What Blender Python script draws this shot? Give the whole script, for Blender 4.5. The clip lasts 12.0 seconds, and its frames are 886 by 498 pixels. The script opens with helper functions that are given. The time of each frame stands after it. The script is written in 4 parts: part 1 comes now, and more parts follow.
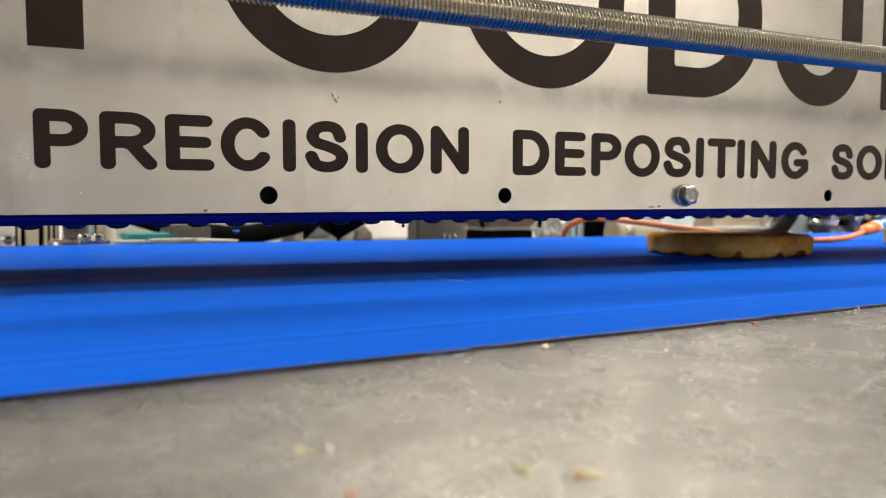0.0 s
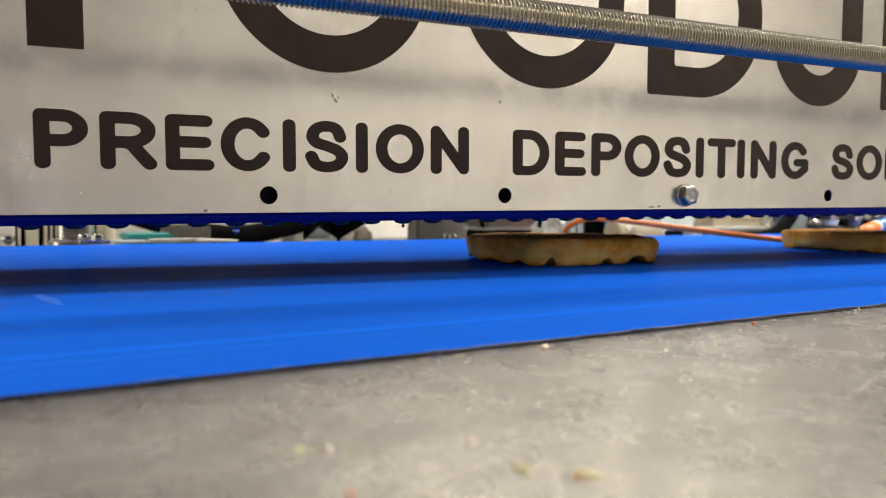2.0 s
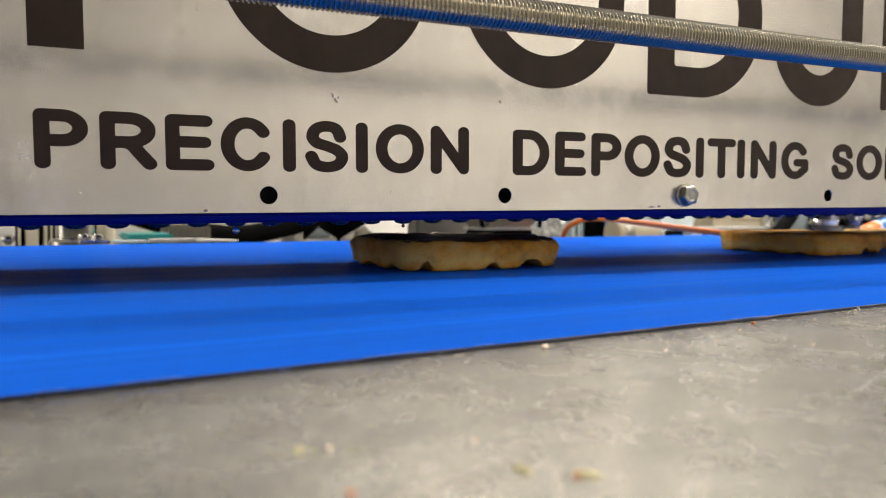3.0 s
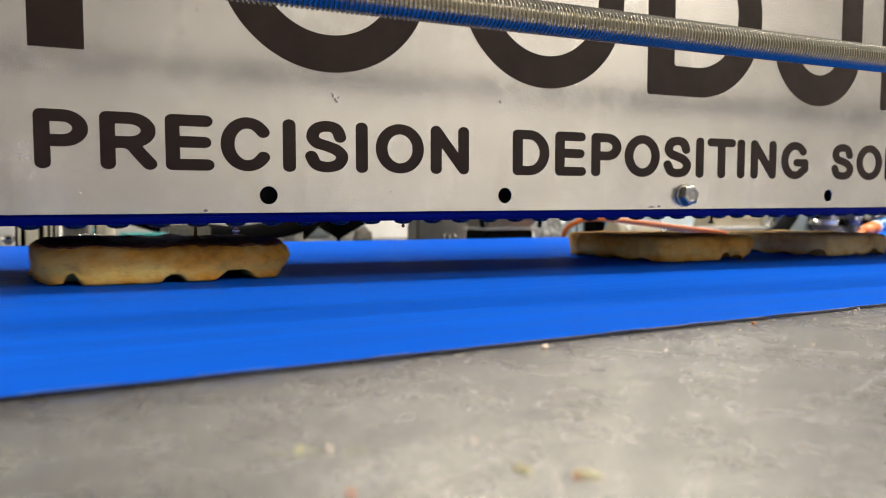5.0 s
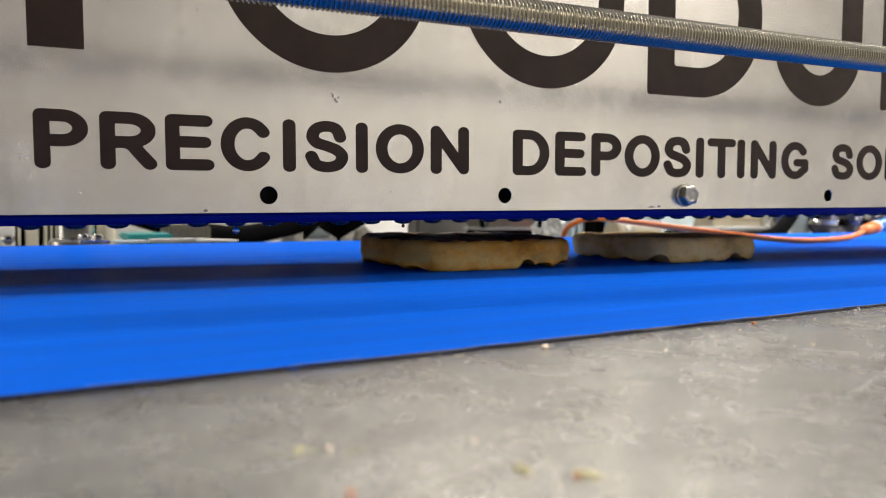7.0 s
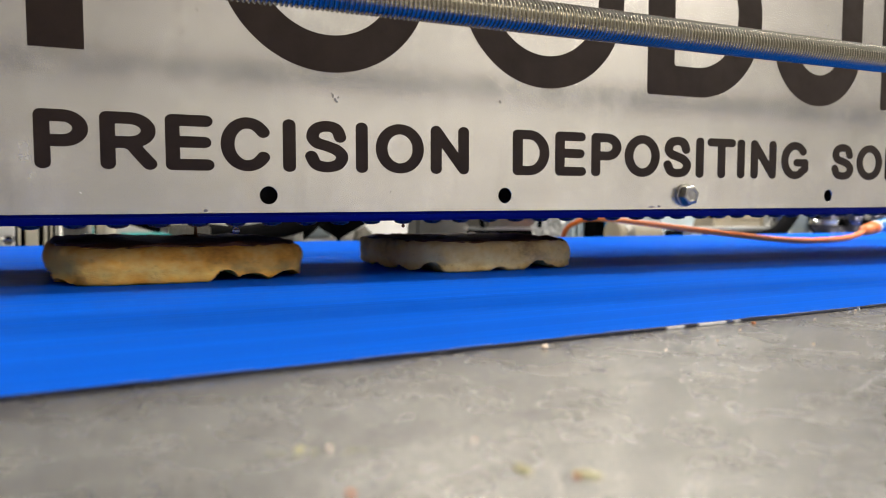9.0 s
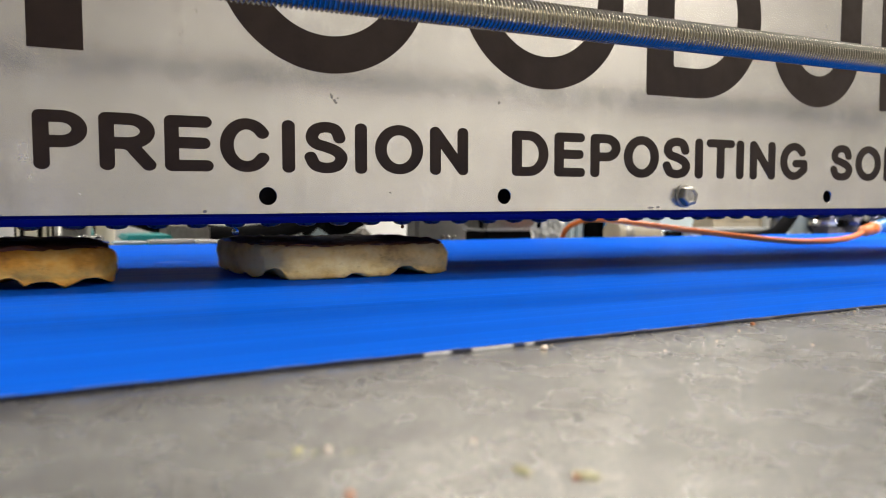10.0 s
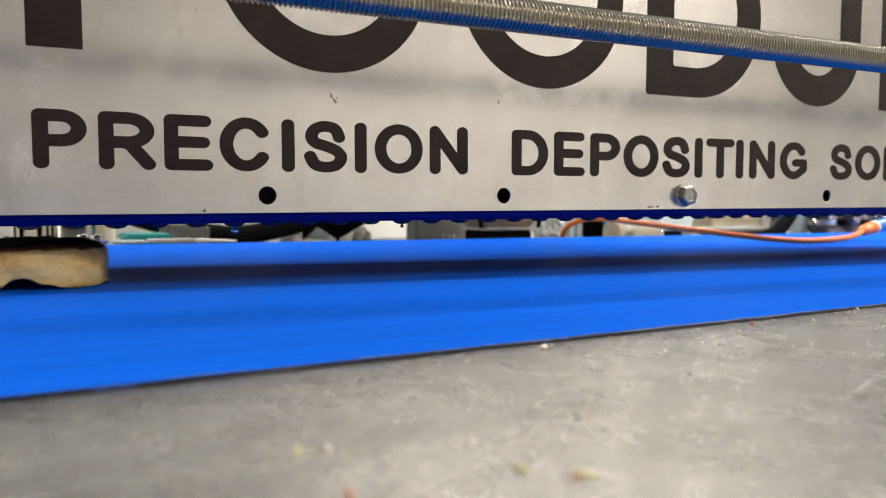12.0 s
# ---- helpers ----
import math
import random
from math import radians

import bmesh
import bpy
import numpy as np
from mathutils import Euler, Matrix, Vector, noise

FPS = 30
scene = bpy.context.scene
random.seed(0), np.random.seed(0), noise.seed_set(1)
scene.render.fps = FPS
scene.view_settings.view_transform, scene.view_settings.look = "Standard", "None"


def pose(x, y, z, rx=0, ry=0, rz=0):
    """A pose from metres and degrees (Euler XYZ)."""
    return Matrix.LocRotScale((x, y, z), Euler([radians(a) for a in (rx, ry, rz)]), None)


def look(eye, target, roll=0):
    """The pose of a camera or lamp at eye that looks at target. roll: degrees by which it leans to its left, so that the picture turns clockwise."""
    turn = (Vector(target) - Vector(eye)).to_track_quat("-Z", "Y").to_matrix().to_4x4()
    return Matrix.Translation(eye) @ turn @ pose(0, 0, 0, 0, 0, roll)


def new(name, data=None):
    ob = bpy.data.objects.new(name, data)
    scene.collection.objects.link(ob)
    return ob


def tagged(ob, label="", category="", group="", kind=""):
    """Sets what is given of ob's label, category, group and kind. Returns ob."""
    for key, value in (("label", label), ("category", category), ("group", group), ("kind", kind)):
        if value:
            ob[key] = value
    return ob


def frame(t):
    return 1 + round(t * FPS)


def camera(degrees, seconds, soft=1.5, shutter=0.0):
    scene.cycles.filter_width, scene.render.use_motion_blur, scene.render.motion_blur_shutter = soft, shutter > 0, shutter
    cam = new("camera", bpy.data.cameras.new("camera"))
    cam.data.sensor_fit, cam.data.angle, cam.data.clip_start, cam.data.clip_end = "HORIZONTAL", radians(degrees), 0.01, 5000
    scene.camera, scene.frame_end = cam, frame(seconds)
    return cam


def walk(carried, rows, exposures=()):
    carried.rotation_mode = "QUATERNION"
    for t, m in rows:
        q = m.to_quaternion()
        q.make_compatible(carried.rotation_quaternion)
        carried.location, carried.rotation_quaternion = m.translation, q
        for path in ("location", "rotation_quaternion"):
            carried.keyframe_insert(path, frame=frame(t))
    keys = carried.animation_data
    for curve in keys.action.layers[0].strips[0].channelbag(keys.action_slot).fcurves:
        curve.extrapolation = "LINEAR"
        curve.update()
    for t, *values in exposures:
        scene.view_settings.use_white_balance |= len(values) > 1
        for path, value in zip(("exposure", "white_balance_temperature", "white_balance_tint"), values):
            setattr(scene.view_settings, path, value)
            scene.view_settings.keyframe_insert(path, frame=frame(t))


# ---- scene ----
# camera: a phone standing on the steel bed, lens 36 mm above the belt
Z0 = 0.95                                   # height of the belt's surface over the floor
EYE = Vector((0.0, 0.0, Z0 + 0.036))
FORWARD = Vector((0.5225, 0.8504, -0.0622))
RIGHT = Vector((0.8521, -0.5234, 0.0))
cam = camera(62.2, 12.0, soft=0.9, shutter=0.5)


def sway(dx, dy):
    """The camera's pose when its hand-set stand has turned by dx, dy thousandths."""
    return look(EYE, EYE + FORWARD + RIGHT * dx * 0.001 + Vector((0, 0, dy * 0.001)), 0.733)


walk(cam, [(0.0, sway(0, 0)), (9.0, sway(0, 0)), (9.5, sway(0.3, 0.9)), (10.0, sway(1.0, 1.2)), (10.5, sway(1.0, 1.5)),
           (11.0, sway(1.1, 2.1)), (11.4, sway(1.2, 0.3)), (12.0, sway(1.5, 0.2))],
     exposures=[(0.0, -0.12, 7050, 10), (3.0, -0.12, 7050, 10), (5.0, -0.12, 6750, 10), (7.0, -0.12, 6620, 10), (12.0, -0.12, 6600, 10)])
cam.data.dof.use_dof = True
cam.data.dof.focus_distance = 0.31
cam.data.dof.aperture_fstop = 14.5

# ---- light: a workshop under white ceiling panels ----
world = bpy.data.worlds.new("workshop_air")
scene.world = world
world.use_nodes = True
world.node_tree.nodes["Background"].inputs[0].default_value = (0.75, 0.82, 1.0, 1)
world.node_tree.nodes["Background"].inputs[1].default_value = 0.15
scene.view_settings.exposure = -0.12


def ceiling_lamp(x, y, watts, sx=1.2, sy=0.6, colour=(1.0, 0.945, 0.86)):
    data = bpy.data.lights.new("ceiling_panel_light", "AREA")
    data.shape, data.size, data.size_y, data.energy, data.color = "RECTANGLE", sx, sy, watts, colour
    ob = new("ceiling_panel_light", data)
    ob.matrix_world = pose(x, y, 2.93)
    return ob


PANELS = [(2.1, -0.1, 106), (4.5, -1.1, 34), (-4.2, 1.5, 130), (1.4, 2.0, 84), (1.3, -2.3, 60), (3.2, -3.4, 24), (4.8, 1.9, 20)]
for lamp_x, lamp_y, lamp_watts in PANELS:
    ceiling_lamp(lamp_x, lamp_y, lamp_watts)

# ---- materials ----


def material(name, base=(0.5, 0.5, 0.5), rough=0.5, metal=0.0, **more):
    m = bpy.data.materials.new(name)
    m.use_nodes = True
    b = m.node_tree.nodes["Principled BSDF"]
    b.inputs["Base Color"].default_value = (*base, 1)
    b.inputs["Roughness"].default_value = rough
    b.inputs["Metallic"].default_value = metal
    for k, v in more.items():
        b.inputs[k.replace("_", " ")].default_value = v
    return m, m.node_tree, b


def node(tree, kind, **values):
    n = tree.nodes.new(kind)
    for k, v in values.items():
        n.inputs[k.replace("_", " ")].default_value = v
    return n


def coords(tree, scale=(1, 1, 1)):
    c = tree.nodes.new("ShaderNodeTexCoord")
    m = node(tree, "ShaderNodeMapping", Scale=scale)
    tree.links.new(c.outputs["Object"], m.inputs["Vector"])
    return m.outputs["Vector"]


def noise_out(tree, scale, detail=4.0, stretch=(1, 1, 1), rough=0.6):
    n = node(tree, "ShaderNodeTexNoise", Scale=scale, Detail=detail, Roughness=rough)
    tree.links.new(coords(tree, stretch), n.inputs["Vector"])
    return n.outputs["Fac"]


def ramp(tree, fac, stops):
    r = tree.nodes.new("ShaderNodeValToRGB")
    e = r.color_ramp.elements
    while len(e) < len(stops):
        e.new(0.5)
    for el, (p, c) in zip(e, stops):
        el.position = p
        el.color = (*c, 1) if len(c) == 3 else c
    tree.links.new(fac, r.inputs["Fac"])
    return r.outputs["Color"]


def mix(tree, fac, a, b, mode="MIX"):
    m = tree.nodes.new("ShaderNodeMix")
    m.data_type, m.blend_type = "RGBA", mode
    for sock, v in ((m.inputs["Factor"], fac), (m.inputs["A"], a), (m.inputs["B"], b)):
        if isinstance(v, (int, float)):
            sock.default_value = v
        elif isinstance(v, tuple):
            sock.default_value = (*v, 1)
        else:
            tree.links.new(v, sock)
    return m.outputs["Result"]


def bump(tree, b, height, strength, distance=0.001):
    n = node(tree, "ShaderNodeBump", Strength=strength, Distance=distance)
    tree.links.new(height, n.inputs["Height"])
    tree.links.new(n.outputs["Normal"], b.inputs["Normal"])


def grey(v):
    return (v, v, v)


def worn(name, base, dark, rough, metal=0.0, scale=30.0, stretch=(1, 1, 1), spread=0.12, bump_by=0.1, fine=400.0):
    """Two scales of variation in colour and gloss, for paint, plastic and metal."""
    m, t, b = material(name, base, rough, metal)
    large, small = noise_out(t, scale, 5, stretch), noise_out(t, fine, 3, stretch)
    col = ramp(t, large, [(0.3, dark), (0.65, base)])
    col = mix(t, 0.35, col, mix(t, small, dark, base))
    t.links.new(col, b.inputs["Base Color"])
    r = ramp(t, large, [(0.3, grey(min(1, rough + spread))), (0.7, grey(max(0.03, rough - spread)))])
    t.links.new(r, b.inputs["Roughness"])
    bump(t, b, small, bump_by, 0.0003)
    return m


def panel_steel():
    m, t, b = material("stainless_panel", (0.62, 0.6, 0.56), 0.36, 0.85)
    cloud = noise_out(t, 10, 6, (1, 1, 1.3), 0.65)
    grain = noise_out(t, 50, 3, (1, 1, 24))
    smear = noise_out(t, 38, 7, (1, 1, 0.8), 0.72)
    drip = noise_out(t, 40, 4, (1.5, 1, 0.3), 0.6)
    spots = noise_out(t, 170, 3, (1, 1, 0.8))
    rust = noise_out(t, 26, 6, (1.6, 1, 0.6), 0.75)
    col = ramp(t, cloud, [(0.3, (0.53, 0.51, 0.48)), (0.7, (0.75, 0.718, 0.67))])
    col = mix(t, 0.03, col, ramp(t, grain, [(0.3, grey(0.4)), (0.7, grey(0.75))]))
    col = mix(t, ramp(t, smear, [(0.52, grey(0)), (0.68, grey(0.4))]), col, (0.90, 0.87, 0.81))
    col = mix(t, ramp(t, rust, [(0.6, grey(0)), (0.72, grey(0.35))]), col, (0.66, 0.53, 0.40))
    col = mix(t, ramp(t, drip, [(0.6, grey(0)), (0.72, grey(0.3))]), col, (0.42, 0.4, 0.36))
    col = mix(t, ramp(t, spots, [(0.715, grey(0)), (0.76, grey(0.7))]), col, (0.2, 0.17, 0.14))
    t.links.new(col, b.inputs["Base Color"])
    t.links.new(ramp(t, smear, [(0.3, grey(0.19)), (0.7, grey(0.28))]), b.inputs["Roughness"])
    bump(t, b, smear, 0.01, 0.0002)
    return m


def bed_steel():
    """Rolled plate, wiped many times: clouded film, fine grain, long scratches, spots and a darker strip beside the
    belt.
    """
    m, t, b = material("worn_bed_steel", (0.4, 0.4, 0.38), 0.2, 0.75)
    cloud = noise_out(t, 14, 6, (1, 1, 1), 0.65)
    fine = noise_out(t, 520, 6, (1, 0.55, 1), 0.8)
    wipe = noise_out(t, 70, 7, (1.0, 0.9, 1), 0.72)
    scratch = noise_out(t, 55, 4, (0.12, 9, 1), 0.75)
    slant = node(t, "ShaderNodeTexNoise", Scale=60.0, Detail=4.0, Roughness=0.7)
    turned = node(t, "ShaderNodeMapping", Scale=(0.10, 8, 1), Rotation=(0, 0, radians(38)))
    t.links.new(coords(t), turned.inputs["Vector"])
    t.links.new(turned.outputs["Vector"], slant.inputs["Vector"])
    stain = noise_out(t, 52, 6, (1.1, 1, 1), 0.65)
    blotch = noise_out(t, 120, 4, (1, 0.5, 1), 0.65)
    spots = noise_out(t, 420, 2, (1, 1, 1), 0.5)
    col = ramp(t, cloud, [(0.38, (0.45, 0.455, 0.44)), (0.62, (0.74, 0.74, 0.71))])
    col = mix(t, 0.28, col, ramp(t, fine, [(0.42, (0.22, 0.225, 0.22)), (0.58, (0.80, 0.80, 0.77))]))
    col = mix(t, 0.17, col, ramp(t, wipe, [(0.4, (0.31, 0.315, 0.305)), (0.6, (0.85, 0.845, 0.82))]))
    col = mix(t, ramp(t, scratch, [(0.64, grey(0)), (0.74, grey(0.3))]), col, (0.86, 0.85, 0.81))
    col = mix(t, ramp(t, slant.outputs["Fac"], [(0.66, grey(0)), (0.74, grey(0.25))]), col, (0.86, 0.85, 0.81))
    col = mix(t, ramp(t, stain, [(0.5, grey(0)), (0.62, grey(0.4))]), col, (0.34, 0.335, 0.315))
    col = mix(t, ramp(t, blotch, [(0.58, grey(0)), (0.70, grey(0.3))]), col, (0.82, 0.815, 0.78))
    col = mix(t, ramp(t, spots, [(0.70, grey(0)), (0.74, grey(0.8))]), col, (0.9, 0.88, 0.82))
    # a darker strip beside the belt, about 2 cm wide with an uneven border
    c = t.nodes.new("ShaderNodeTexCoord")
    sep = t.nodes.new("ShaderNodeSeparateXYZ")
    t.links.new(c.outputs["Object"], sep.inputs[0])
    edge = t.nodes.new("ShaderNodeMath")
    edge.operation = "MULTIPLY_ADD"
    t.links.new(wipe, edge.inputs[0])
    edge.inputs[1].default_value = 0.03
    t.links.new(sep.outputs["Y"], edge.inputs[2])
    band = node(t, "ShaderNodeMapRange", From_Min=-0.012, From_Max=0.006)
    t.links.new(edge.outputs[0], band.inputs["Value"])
    dark_strip = t.nodes.new("ShaderNodeMath")
    dark_strip.operation = "MULTIPLY"
    t.links.new(band.outputs[0], dark_strip.inputs[0])
    t.links.new(ramp(t, stain, [(0.35, grey(0.45)), (0.6, grey(0.85))]), dark_strip.inputs[1])
    col = mix(t, dark_strip.outputs[0], col, (0.19, 0.178, 0.16))
    t.links.new(col, b.inputs["Base Color"])
    t.links.new(mix(t, 0.5, ramp(t, stain, [(0.35, grey(0.22)), (0.65, grey(0.31))]), ramp(t, wipe, [(0.3, grey(0.22)), (0.7, grey(0.31))])), b.inputs["Roughness"])
    bump(t, b, fine, 0.015, 0.0001)
    return m


def belt_blue():
    m, t, b = material("blue_belt_plastic", (0.004, 0.11, 0.72), 0.42, 0.0, Specular_IOR_Level=0.0015)
    streak = noise_out(t, 26, 5, (0.05, 3.2, 1))
    cloud = noise_out(t, 8, 4, (0.4, 1, 1))
    col = ramp(t, streak, [(0.3, (0.003, 0.088, 0.56)), (0.55, (0.004, 0.112, 0.70)), (0.8, (0.008, 0.17, 0.92))])
    thread = noise_out(t, 70, 3, (0.012, 6.0, 1), 0.7)
    col = mix(t, 0.35, col, ramp(t, thread, [(0.42, (0.003, 0.088, 0.57)), (0.55, (0.004, 0.116, 0.72)), (0.68, (0.02, 0.2, 0.95))]))
    col = mix(t, 0.3, col, ramp(t, cloud, [(0.3, (0.003, 0.10, 0.62)), (0.7, (0.006, 0.135, 0.81))]))
    t.links.new(col, b.inputs["Base Color"])
    t.links.new(ramp(t, streak, [(0.3, grey(0.3)), (0.7, grey(0.46))]), b.inputs["Roughness"])
    bump(t, b, streak, 0.05, 0.0003)
    return m


def waffle_mat(name, side, pale, crust):
    """Baked dough: pale crumb at the sides, browned towards the upper crust."""
    m, t, b = material(name, side, 0.75, 0.0, Specular_IOR_Level=0.25)
    c = t.nodes.new("ShaderNodeTexCoord")
    sep = t.nodes.new("ShaderNodeSeparateXYZ")
    t.links.new(c.outputs["Object"], sep.inputs[0])
    wob = noise_out(t, 70, 4)
    add = t.nodes.new("ShaderNodeMath")
    add.operation = "MULTIPLY_ADD"
    t.links.new(wob, add.inputs[0])
    add.inputs[1].default_value = 0.009
    t.links.new(sep.outputs["Z"], add.inputs[2])
    mp = node(t, "ShaderNodeMapRange", From_Min=0.004, From_Max=0.021)
    t.links.new(add.outputs[0], mp.inputs["Value"])
    col = ramp(t, mp.outputs[0], [(0.0, crust), (0.1, side), (0.36, pale), (0.66, side), (0.92, tuple(0.45 * a + 0.55 * b for a, b in zip(side, crust)))])
    patch = ramp(t, noise_out(t, 55, 6, (1, 1, 1), 0.7), [(0.42, pale), (0.53, side), (0.66, crust)])
    col = mix(t, 0.42, col, patch)
    pores = noise_out(t, 420, 3)
    col = mix(t, ramp(t, pores, [(0.28, grey(0.3)), (0.4, grey(0))]), col, crust)
    t.links.new(col, b.inputs["Base Color"])
    bump(t, b, mix(t, 0.5, noise_out(t, 130, 4), pores), 0.45, 0.002)
    return m


STEEL_PANEL, STEEL_BED, BLUE = panel_steel(), bed_steel(), belt_blue()
PRINT = worn("black_brown_print", (0.030, 0.018, 0.012), (0.021, 0.013, 0.009), 0.6, 0, 60, fine=900)
PRINT.node_tree.nodes["Principled BSDF"].inputs["Specular IOR Level"].default_value = 0.15
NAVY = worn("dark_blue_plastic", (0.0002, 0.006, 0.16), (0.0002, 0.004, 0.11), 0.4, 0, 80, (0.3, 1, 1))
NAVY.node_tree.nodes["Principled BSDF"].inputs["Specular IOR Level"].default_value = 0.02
GUN_STEEL = worn("dark_polished_steel", (0.15, 0.15, 0.2), (0.05, 0.05, 0.08), 0.14, 1.0, 70, spread=0.08)
# the plate's blue again for the nozzles, darkened so the colour holds their shade
SHADED_NOZZLE_BLUE = worn("shaded_blue_plastic", (0.001, 0.004, 0.055), (0.0005, 0.003, 0.03), 0.3, 0, 200)
CHROME = worn("polished_steel", (0.68, 0.67, 0.65), (0.55, 0.54, 0.52), 0.14, 1.0, 60, fine=300, spread=0.05)
ALU = worn("pale_aluminium", (0.62, 0.63, 0.63), (0.45, 0.46, 0.46), 0.5, 0.3, 60)
BOLT = worn("zinc_bolt", (0.42, 0.40, 0.36), (0.26, 0.25, 0.225), 0.4, 1.0, 300, fine=900)
ROD_STEEL = worn("threaded_steel", (0.40, 0.37, 0.315), (0.32, 0.30, 0.255), 0.25, 1.0, 40, spread=0.03, bump_by=0.0)
GREY_STEEL = worn("dull_steel", (0.42, 0.42, 0.41), (0.28, 0.28, 0.27), 0.4, 0.8, 25)
# near-black base: the shade inside holes and between slats is put into the colour
INNER_SHADE = worn("shaded_inner_steel", (0.012, 0.012, 0.016), (0.008, 0.008, 0.01), 0.6, 0.2, 25)
BLACK = worn("black_rubber", (0.007, 0.007, 0.008), (0.004, 0.004, 0.004), 0.6, 0, 40)
BLACK.node_tree.nodes["Principled BSDF"].inputs["Specular IOR Level"].default_value = 0.008
EDGE = worn("dark_belt_edge", (0.004, 0.012, 0.05), (0.002, 0.005, 0.018), 0.6, 0, 120, (0.3, 1, 1))
WHITE = worn("white_plastic", (0.93, 0.92, 0.9), (0.72, 0.71, 0.67), 0.4, 0, 12)
CREAM = worn("cream_plastic", (0.72, 0.68, 0.55), (0.6, 0.56, 0.46), 0.45, 0, 12)
TEAL = worn("teal_plastic", (0.03, 0.4, 0.4), (0.02, 0.3, 0.31), 0.4, 0, 20)
ORANGE = worn("orange_rubber", (0.95, 0.23, 0.035), (0.8, 0.17, 0.03), 0.42, 0, 60)
SKYBLUE = worn("bright_blue_plastic", (0.03, 0.24, 0.6), (0.02, 0.17, 0.45), 0.4, 0, 40)
BEIGE = worn("beige_plastic", (0.5, 0.44, 0.33), (0.4, 0.35, 0.26), 0.5, 0, 40)
PAINT = worn("wall_paint", (0.68, 0.67, 0.64), (0.62, 0.61, 0.58), 0.8, 0, 2, fine=60)
CEIL = worn("ceiling_paint", (0.8, 0.8, 0.78), (0.75, 0.75, 0.73), 0.85, 0, 2, fine=60)
FLOOR = worn("grey_floor_coating", (0.3, 0.3, 0.29), (0.22, 0.22, 0.21), 0.45, 0, 3, fine=90)
CRUMB = worn("pale_crumb", (0.93, 0.84, 0.76), (0.8, 0.62, 0.48), 0.8, 0, 300)
CRUMB_RED = worn("orange_crumb", (0.55, 0.22, 0.10), (0.42, 0.16, 0.08), 0.8, 0, 300)
CRUMB_GREEN = worn("yellow_green_crumb", (0.66, 0.62, 0.38), (0.45, 0.42, 0.24), 0.8, 0, 300)
SMEAR = worn("dull_green_smear", (0.40, 0.40, 0.27), (0.30, 0.30, 0.2), 0.7, 0, 300)
DIRT = worn("grey_brown_dirt", (0.34, 0.31, 0.27), (0.22, 0.2, 0.17), 0.8, 0, 900)
SCUFF = worn("white_scuff", (0.75, 0.76, 0.78), (0.55, 0.57, 0.6), 0.7, 0, 500)
PALE_PLASTIC = worn("pale_grey_blue_plastic", (0.62, 0.74, 0.80), (0.5, 0.6, 0.66), 0.4, 0, 15)
PALE_BLUE = worn("rubbed_blue", (0.02, 0.17, 0.82), (0.01, 0.13, 0.78), 0.6, 0, 400)
RIM_WEAR = worn("rubbed_rim", (0.13, 0.27, 0.8), (0.01, 0.09, 0.5), 0.6, 0, 350)
SAUCE = worn("dark_brown_sauce", (0.20, 0.072, 0.025), (0.075, 0.026, 0.010), 0.5, 0, 90, bump_by=0.5)
SAUCE.node_tree.nodes["Principled BSDF"].inputs["Specular IOR Level"].default_value = 0.2
GLASS, _t, _b = material("clear_drop", (0.95, 0.97, 1.0), 0.03, 0.0, IOR=1.33, Transmission_Weight=1.0)
LAMP, _t, _b = material("lamp_diffuser", (0.9, 0.9, 0.9), 0.5, 0.0, Emission_Strength=5.0)
_b.inputs["Emission Color"].default_value = (1, 0.945, 0.86, 1)

# ---- mesh helpers ----


def finish(bm, name, mat, smooth=False):
    bmesh.ops.recalc_face_normals(bm, faces=bm.faces)
    me = bpy.data.meshes.new(name)
    bm.to_mesh(me)
    bm.free()
    me.materials.append(mat)
    if smooth:
        me.polygons.foreach_set("use_smooth", [True] * len(me.polygons))
        me.set_sharp_from_angle(angle=radians(35))
    return me


def part(name, me, parent=None, m=None, label=""):
    ob = new(name, me)
    if parent:
        ob.parent = parent
    if m is not None:
        ob.matrix_basis = m
    return tagged(ob, label)


def box(sx, sy, sz, mat, name="box", bevel=0.0, at=(0, 0, 0), taper=1.0):
    """A box on its base's centre; taper narrows its top."""
    bm = bmesh.new()
    bmesh.ops.create_cube(bm, size=1)
    for v in bm.verts:
        k = taper if v.co.z > 0 else 1.0
        v.co = Vector((v.co.x * sx * k + at[0], v.co.y * sy * k + at[1], (v.co.z + 0.5) * sz + at[2]))
    if bevel:
        bmesh.ops.bevel(bm, geom=bm.edges[:], offset=bevel, segments=2, affect="EDGES", clamp_overlap=True)
    return finish(bm, name, mat, bool(bevel))


def lathe(profile, mat, name="turned", n=32, axis="z"):
    """A turned body from (radius, height) pairs."""
    bm = bmesh.new()
    rings = []
    for r, z in profile:
        ring = []
        for i in range(n):
            a = 2 * math.pi * i / n
            p = (r * math.cos(a), r * math.sin(a), z)
            ring.append(bm.verts.new(p if axis == "z" else (p[2], p[0], p[1]) if axis == "x" else (p[0], p[2], p[1])))
        rings.append(ring)
    for a, b in zip(rings, rings[1:]):
        for i in range(n):
            bm.faces.new((a[i], a[(i + 1) % n], b[(i + 1) % n], b[i]))
    bm.faces.new(rings[0])
    bm.faces.new(rings[-1])
    return finish(bm, name, mat, True)


